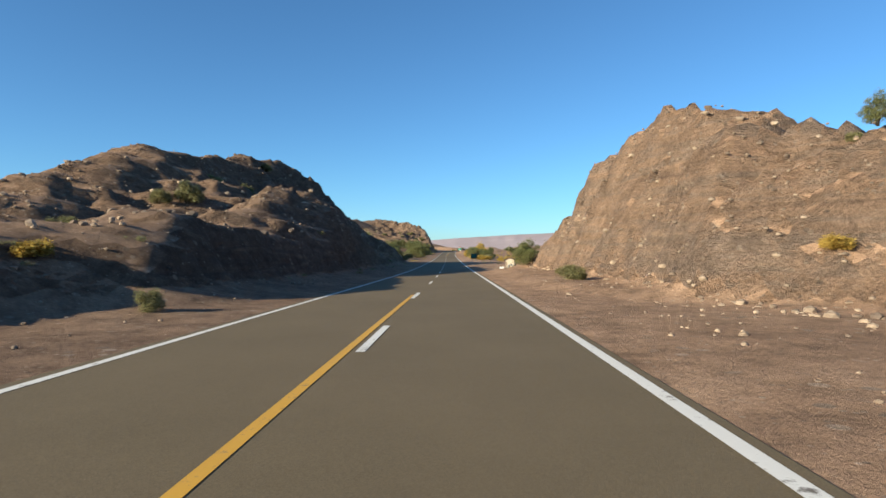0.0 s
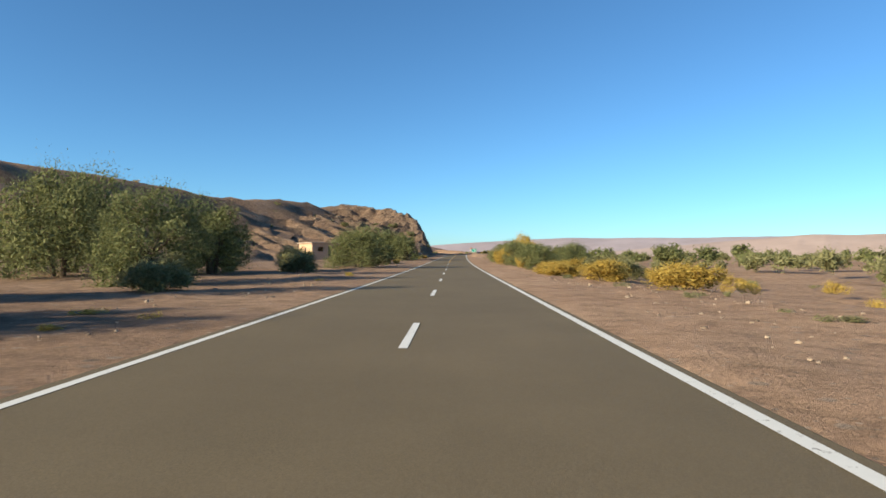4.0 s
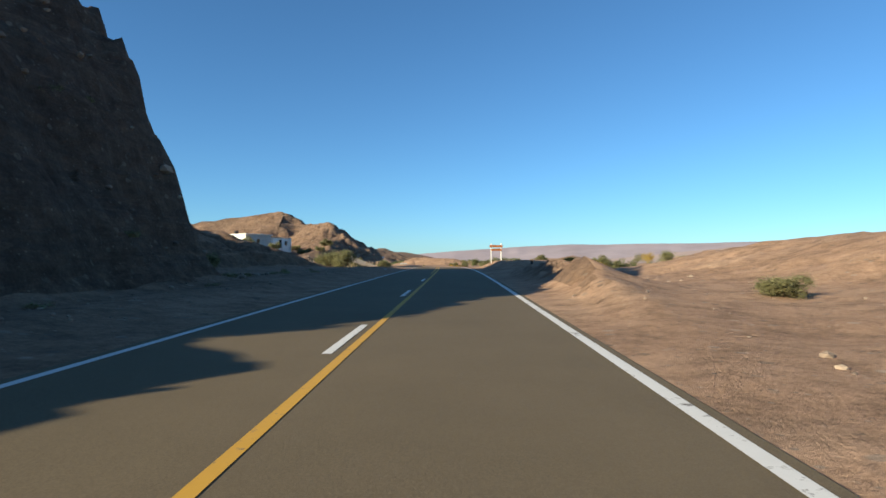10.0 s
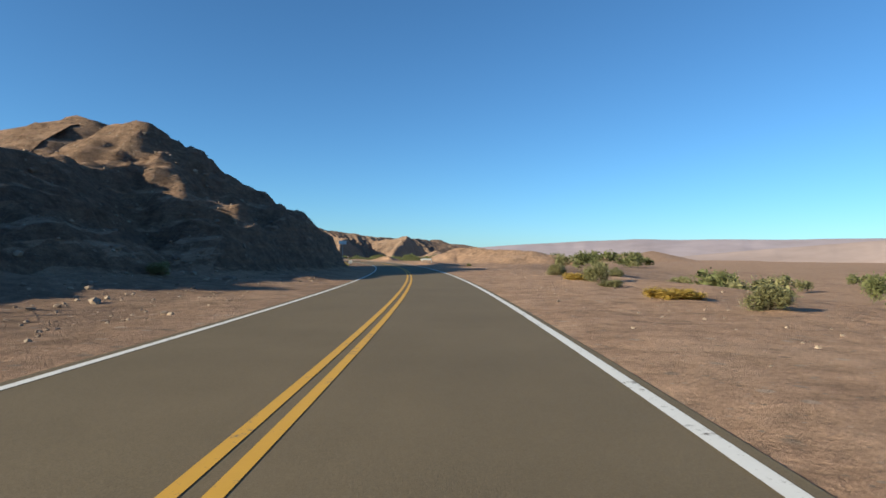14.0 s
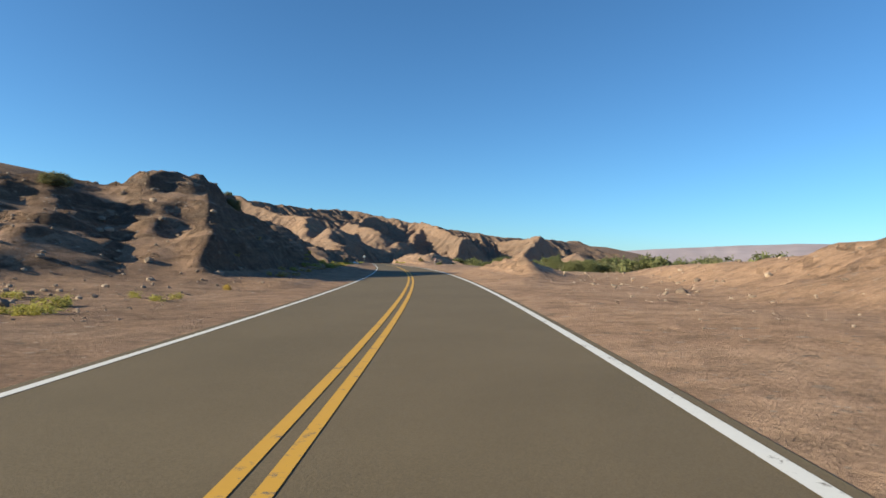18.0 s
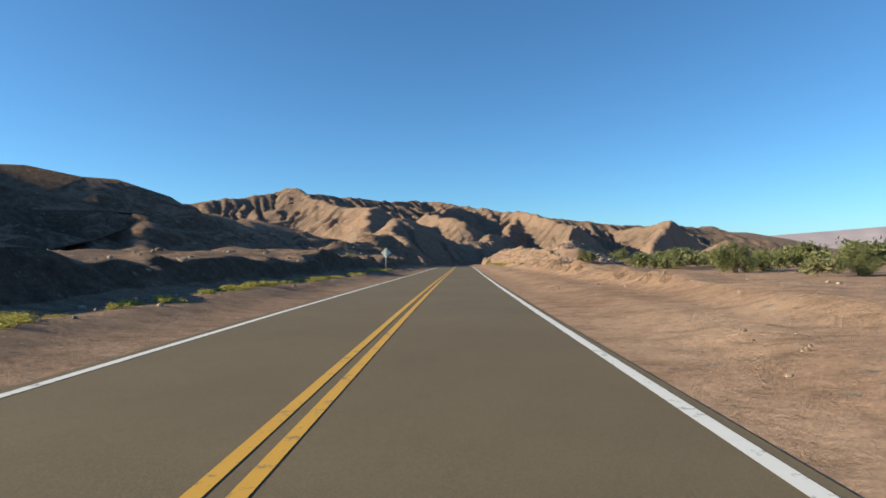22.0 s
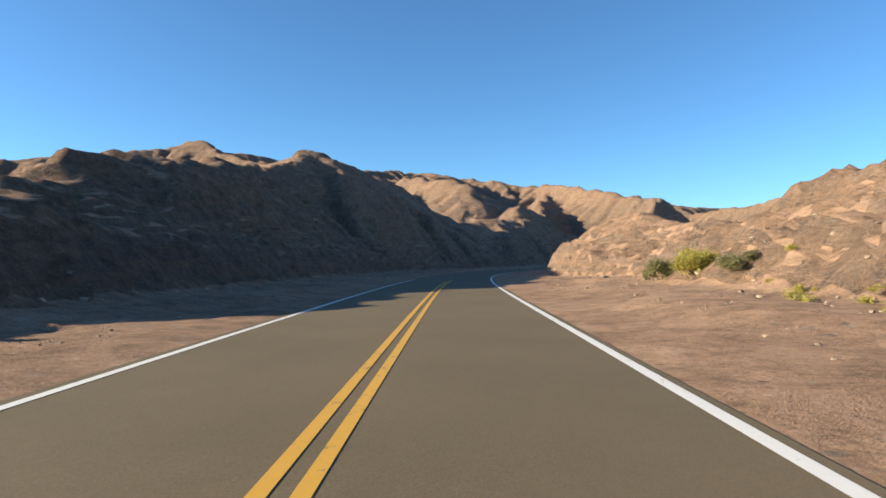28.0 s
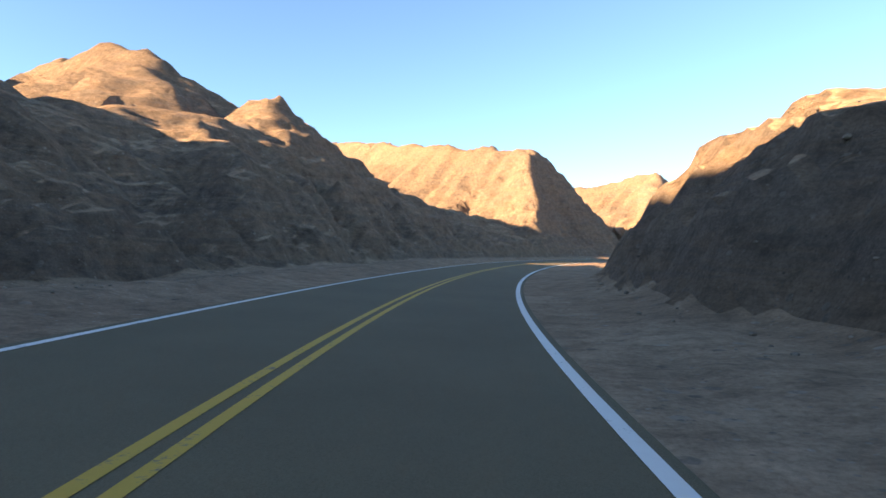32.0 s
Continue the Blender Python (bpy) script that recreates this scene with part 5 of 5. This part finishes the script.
x, y, z = ground_at(743, -7.3)
stump = thing("verge_post", "grey wooden post standing on the verge", "post", (x, y, z), 0)
rod_part("shaft", (0, 0, -0.2), (0.03, 0, 0.92), 0.06, M_WOOD, stump, wear=0.015)
for k, (s, u, w) in enumerate(((735, -7.7, 0.34), (737.2, -7.1, 0.24))):
    x, y, z = ground_at(s, u)
    bm = bmesh.new()
    bmesh.ops.create_icosphere(bm, subdivisions=2, radius=w, matrix=Matrix.Diagonal((1.15, 0.8, 0.75, 1)))
    worn(bm, 0.11, k + 3, 5)
    bag = part("litter_bag", bm, M_LETTER, soft=True)
    bag.location = (x, y, z + w * 0.45)
    tagged(bag, "white plastic litter bag lying on the verge", "bag", "litter bags on the verge")


# ------------------------------------------------------------ guard rails at the culvert
def guard_rail(s0, s1, u, label, top=0.72):
    x, y, z = ground_at((s0 + s1) / 2, u)
    turn = heading((s0 + s1) / 2)
    root = thing("guard_rail", label, "guard rail", (x, y, z), turn, "guard rails at the culvert")
    long = s1 - s0
    side = -1 if u > 0 else 1
    prof = [(0, 0.31), (0.03, 0.30), (0.075, 0.25), (0.075, 0.22), (0.01, 0.17), (0.01, 0.14), (0.075, 0.09), (0.075, 0.06), (0.03, 0.01), (0, 0)]
    bm = bmesh.new()
    cols = []
    for yy in (-long / 2, long / 2):
        front = [bm.verts.new((side * a, yy, top - 0.31 + b)) for a, b in prof]
        back = [bm.verts.new((side * (a - 0.006), yy, top - 0.31 + b)) for a, b in prof]
        cols.append((front, back))
    for k in range(len(prof) - 1):
        for j in (0, 1):
            bm.faces.new((cols[0][j][k], cols[0][j][k + 1], cols[1][j][k + 1], cols[1][j][k]))
    part("beam", bm, M_STEEL, root, "ribbed galvanised steel beam")
    n = max(3, int(long / 3.4) + 1)
    for k in range(n):
        yy = -long / 2 + 0.35 + k * (long - 0.7) / (n - 1)
        gz = ground_at((s0 + s1) / 2 + yy, u)[2] - z
        box_part("post", (-side * 0.06, yy, (gz - 0.3 + top - 0.02) / 2), (0.09, 0.14, top - 0.02 - gz + 0.3), M_STEEL, root, bevel=0.006)
        box_part("spacer", (-side * 0.012, yy, top - 0.16), (0.03, 0.1, 0.2), M_STEEL, root, bevel=0.004)
    return root


rail = guard_rail(577.5, 590.5, 6.9, "galvanised guard rail above the river side")
guard_rail(596, 607, -6.7, "galvanised guard rail beside the dry wash")
x, y, z = ground_at(589.4, 6.75)
km = thing("kilometre_plate", "small white kilometre plate on the rail's end", "sign", (x, y, z), facing(589.4))
rod_part("stake", (0, 0.03, -0.2), (0, 0.03, 0.75), 0.025, M_POST, km)
plate = box_part("plate", (0, -0.01, 0.52), (0.5, 0.02, 0.26), M_LETTER, km, bevel=0.004)
letters("writing", "1385", 0.22, (0, -0.024, 0.52), M_BLACK, plate)
box_part("reflector", (0.02, -0.01, 0.72), (0.14, 0.02, 0.1), M_BLACK, plate)


# ------------------------------------------------------------ houses
def wall_with_holes(name, length, high, thick, holes, material, parent, at, turn, label=""):
    """A wall along its own x from 0 to length, with openings (x0, x1, z0, z1) that go through it."""
    bm = bmesh.new()
    xs = sorted({0.0, length, *[h[0] for h in holes], *[h[1] for h in holes]})
    zs = sorted({0.0, high, *[h[2] for h in holes], *[h[3] for h in holes]})
    for a, b in zip(xs, xs[1:]):
        for c, d in zip(zs, zs[1:]):
            if not any(h[0] <= a and b <= h[1] and h[2] <= c and d <= h[3] for h in holes):
                box(bm, ((a + b) / 2, 0, (c + d) / 2), (b - a, thick, d - c))
    bmesh.ops.remove_doubles(bm, verts=bm.verts[:], dist=0.001)
    m = Matrix.Translation(at) @ Euler((0, 0, radians(turn))).to_matrix().to_4x4()
    bmesh.ops.transform(bm, matrix=m, verts=bm.verts[:])
    return part(name, bm, material, parent, label)


def house_block(root, a, b, high, front_holes, side_holes, mats, over=0.35, roof_mat=None, base=-2.2):
    """Four walls round a yard of a (along x) by b (along y), with a flat roof. The front looks to -y, the lit side to -x."""
    t = 0.28
    front = wall_with_holes("front_wall", a, high - base, t, [(p, q, r - base, s_ - base) for p, q, r, s_ in front_holes], mats[0], root, (0, t / 2, base), 0)
    side = wall_with_holes("side_wall", b - 2 * t, high - base, t, [(p, q, r - base, s_ - base) for p, q, r, s_ in side_holes], mats[1], root, (t / 2, t, base), 90)
    wall_with_holes("side_wall", b - 2 * t, high - base, t, [], mats[0], root, (a - t / 2, t, base), 90)
    wall_with_holes("back_wall", a, high - base, t, [], mats[0], root, (0, b - t / 2, base), 0)
    box_part("roof", (a / 2, b / 2, high + 0.09), (a + 2 * over, b + 2 * over, 0.18), roof_mat or M_ROOF, root, "flat roof slab with an overhang", bevel=0.02)
    box_part("floor", (a / 2, b / 2, -0.05), (a - 0.6, b - 0.6, 0.1), M_CONCRETE, root)
    for p, q, r, s_ in front_holes:
        if r > 0.3:
            w = box_part("window_sill", ((p + q) / 2, -0.03, r - 0.04), (q - p + 0.16, 0.2, 0.07), M_CONCRETE, front)
            box_part("window_frame", ((p + q) / 2, t * 0.6, (r + s_) / 2), (0.05, 0.05, s_ - r), M_WOOD, front)
        else:
            # a near-black sheet closes the doorway, standing for the shade indoors
            box_part("doorway_shade", ((p + q) / 2, t * 0.8, (r + s_) / 2), (q - p, 0.05, s_ - r), M_OPENING_SHADE, front, "dark sheet for the shade inside the doorway")
    for p, q, r, s_ in side_holes:
        box_part("window_frame", (t * 0.6, t + (p + q) / 2, (r + s_) / 2), (0.05, 0.05, s_ - r), M_WOOD, side)


# ochre house: the front runs away to the right from its near corner
cx_, cy_ = road_xy(np.array([254.0]), np.array([-27.5]))
gz = ground_at(256, -24)[2] + 0.8
ochre = thing("abandoned_house", "low ochre plastered house with a flat roof and porch", "house", (float(cx_[0]), float(cy_[0]), gz), heading(254) + 38)
house_block(ochre, 8.2, 6.4, 2.55, [(1.2, 2.4, 0.95, 1.85), (3.5, 4.3, 0.0, 2.0), (4.9, 6.2, 0.7, 1.95)], [(2.6, 3.2, 0.6, 1.7)], (M_PLASTER, M_PLASTER))
box_part("porch_roof", (9.7, 1.6, 2.62), (3.4, 3.6, 0.14), M_ROOF, ochre, bevel=0.02)
for px, py in ((10.9, 0.1), (11.2, 3.1), (9.2, 0.1)):
    rod_part("porch_post", (px, py, -0.8), (px, py, 2.56), 0.09, M_WOOD, ochre)

# white house on the terrace
wx, wy = -20.0, 477.6
gz = 6.0
white = thing("white_house", "long low whitewashed house with a flat roof on the terrace", "house", (wx, wy, gz), math.degrees(math.atan2(0.825, 0.565)))
house_block(white, 7.6, 14.2, 2.9, [(1.0, 1.7, 1.0, 2.0), (3.2, 4.1, 1.0, 1.9)], [(9.2, 10.6, 0.0, 2.1), (3.0, 3.8, 1.1, 2.0)], (M_WHITEWASH_SHADED, M_WHITEWASH), 0.25, M_WHITEWASH)
rod_part("water_tank", (2.2, 6.0, 3.08), (2.2, 6.0, 4.0), 0.5, M_BLACK, white, "dark round water tank")
annex = thing("white_annex", "lower grey-white wing beside the long house", "house", (wx + 0.565 * 7.62, wy + 0.825 * 7.62, gz - 0.1), math.degrees(math.atan2(0.825, 0.565)))
house_block(annex, 6.4, 5.4, 2.45, [(2.4, 3.5, 0.0, 2.0), (4.3, 5.2, 0.8, 1.8)], [], (M_WHITEWASH, M_WHITEWASH), 0.12, M_ROOF)
for k in range(3):
    px = 0.3 + k * 2.9
    rod_part("pillar", (px, -0.25, -0.8), (px, -0.25, 2.45), 0.12, M_WHITEWASH, annex)
box_part("ramp_beam", (-0.6, 2.4, 0.3), (0.14, 3.0, 0.14), M_WHITEWASH, white, "white leaning beam", turn=(32, 0, 0))

# palisade below the house, and the steps
def stick_fence(name, label, a, b, count, high, group, lean=0.12, seed=1):
    """Upright sticks from a to b (s, u), each set in the ground, with two wires."""
    rr = random.Random(seed)
    sp, up = np.linspace(a[0], b[0], count), np.linspace(a[1], b[1], count)
    xs, ys = road_xy(sp, up)
    zs = ground_z(xs, ys, sp, up)
    root = thing(name, label, "fence", (float(xs[0]), float(ys[0]), float(zs[0])), 0, group)
    base = Vector((float(xs[0]), float(ys[0]), float(zs[0])))
    tops = []
    for x, y, z in zip(xs, ys, zs):
        p = Vector((float(x), float(y), float(z))) - base
        h = high * rr.uniform(0.82, 1.12)
        q = p + Vector((rr.gauss(0, lean), rr.gauss(0, lean), h))
        rod_part("stake", p - Vector((0, 0, 0.2)), q, rr.uniform(0.045, 0.075), M_STICK, root, sides=6, wear=0.0, r2=0.035)
        tops.append((p + (q - p) * 0.72, p + (q - p) * 0.35))
    for j in (0, 1):
        bm = bmesh.new()
        for k in range(len(tops) - 1):
            rod(bm, tops[k][j], tops[k + 1][j], 0.006, None, 4)
        part("wire", bm, M_POST, root)
    return root


stick_fence("stick_fence", "palisade of pale upright sticks down the slope", (461, -15), (467, -41), 56, 1.2, "stick fences at the white house", 0.05, 2)
stick_fence("stick_fence", "short broken palisade of sticks beside the road", (478, -9.6), (486, -11.4), 12, 1.5, "stick fences at the white house", 0.16, 3)
stick_fence("stick_fence", "crooked posts of a wire fence by the steps", (452, -13.0), (476, -10.0), 15, 1.25, "stick fences at the white house", 0.14, 4)

x0, y0, z0 = ground_at(460.5, -10.8)
steps = thing("garden_steps", "flight of pale concrete steps up the slope", "steps", (x0, y0, z0), heading(461) + 20)
for k in range(12):
    box_part("step", (-0.34 - k * 0.52, 0, 0.10 + k * 0.2 - 0.35), (0.62, 1.1, 0.9), M_CONCRETE, steps, bevel=0.015)
x0, y0, z0 = ground_at(460.5, -13.6)
box_sign = thing("white_board", "small white board fixed among the fence posts", "board", (x0, y0, z0), facing(460))
box_part("panel", (0, 0, 0.55), (0.5, 0.04, 0.55), M_LETTER, box_sign)
rod_part("stake", (0, 0.04, -0.2), (0, 0.04, 0.75), 0.03, M_STICK, box_sign)

# ------------------------------------------------------------ loose stones
def stone_stock(rng, n):
    out = []
    for k in range(n):
        bm = bmesh.new()
        bmesh.ops.create_icosphere(bm, subdivisions=1, radius=1.0)
        for v in bm.verts:
            v.co *= 1 + 0.42 * noise.noise(v.co * 1.3 + Vector((k * 5.1, 0, 0)))
        bm.verts.ensure_lookup_table()
        v = np.array([p.co[:] for p in bm.verts]) * [1.0, 0.8, 0.62]
        f = np.array([[p.index for p in q.verts] for q in bm.faces])
        bm.free()
        out.append((v, f))
    return out


def stones(name, label, runs, seed, material):
    rng = np.random.default_rng(seed)
    stock = stone_stock(rng, 7)
    vs, fs, n = [], [], 0
    for s0, s1, u0, u1, count, size in runs:
        sp = rng.uniform(s0, s1, count)
        up = u0 + (u1 - u0) * rng.random(count) ** 1.0
        xs, ys = road_xy(sp, up)
        zs = ground_z(xs, ys, sp, up)
        r = size * (0.35 + 0.5 * rng.random(count) + 1.3 * rng.random(count) ** 9)
        t = rng.uniform(0, 6.3, count)
        for k in range(count):
            v, f = stock[k % len(stock)]
            c, s_ = math.cos(t[k]), math.sin(t[k])
            w = v @ np.array([[c, s_, 0], [-s_, c, 0], [0, 0, 1]]) * r[k] + [xs[k], ys[k], zs[k] + r[k] * 0.2]
            vs.append(w)
            fs.append(f + n)
            n += len(v)
    tagged(new(name, mesh_from(name, vs, fs, material, False)), label, "stones", kind="stuff")


def stone_material(name, a, b):
    n = Nodes(name, 0.95, 0, 0.2)
    c = n.mix(n.geo.outputs["Random Per Island"], a, b)
    f = n.noise(7.0, 5.0, 0.65)
    n.bump(f, 0.5, 0.05)
    return n.colour(n.mix(n.math("MULTIPLY", f, 0.5), c, tuple(0.6 * k for k in a)))


M_LOOSE = stone_material("loose_stone", (0.16, 0.12, 0.095), (0.45, 0.35, 0.26))
stones("loose_stones", "loose brown stones scattered along the shoulders", [
    (-10, 130, -12, -5.2, 900, .07), (-10, 100, 5, 11, 700, .055), (120, 330, 5.5, 10.5, 900, .06), (130, 420, -11, -5.2, 1200, .065), (330, 560, 5, 14, 900, .05),
    (420, 560, -13, -5.5, 900, .07), (560, 760, -11, -6, 800, .06), (560, 900, 5, 14, 1200, .05), (760, 1000, -9, -5.5, 600, .06), (930, 1110, 6, 15, 900, .07), (960, 1110, -16, -6, 700, .07)], 21, M_LOOSE)
stones("slope_rubble", "rubble and boulders lying on the hillsides", [
    (0, 120, -34, -9, 2200, .18), (5, 70, 9, 26, 1800, .13), (290, 375, -45, -9, 1500, .2), (440, 540, -34, -9, 1100, .16), (590, 690, -40, -10, 1000, .18),
    (690, 800, -45, -10, 900, .18), (800, 890, 11, 32, 1600, .22), (600, 680, 10, 40, 500, .14), (930, 1050, 11, 26, 500, .14), (830, 960, -34, -9, 800, .17), (40, 110, -60, -34, 400, .3)], 22, M_LOOSE)
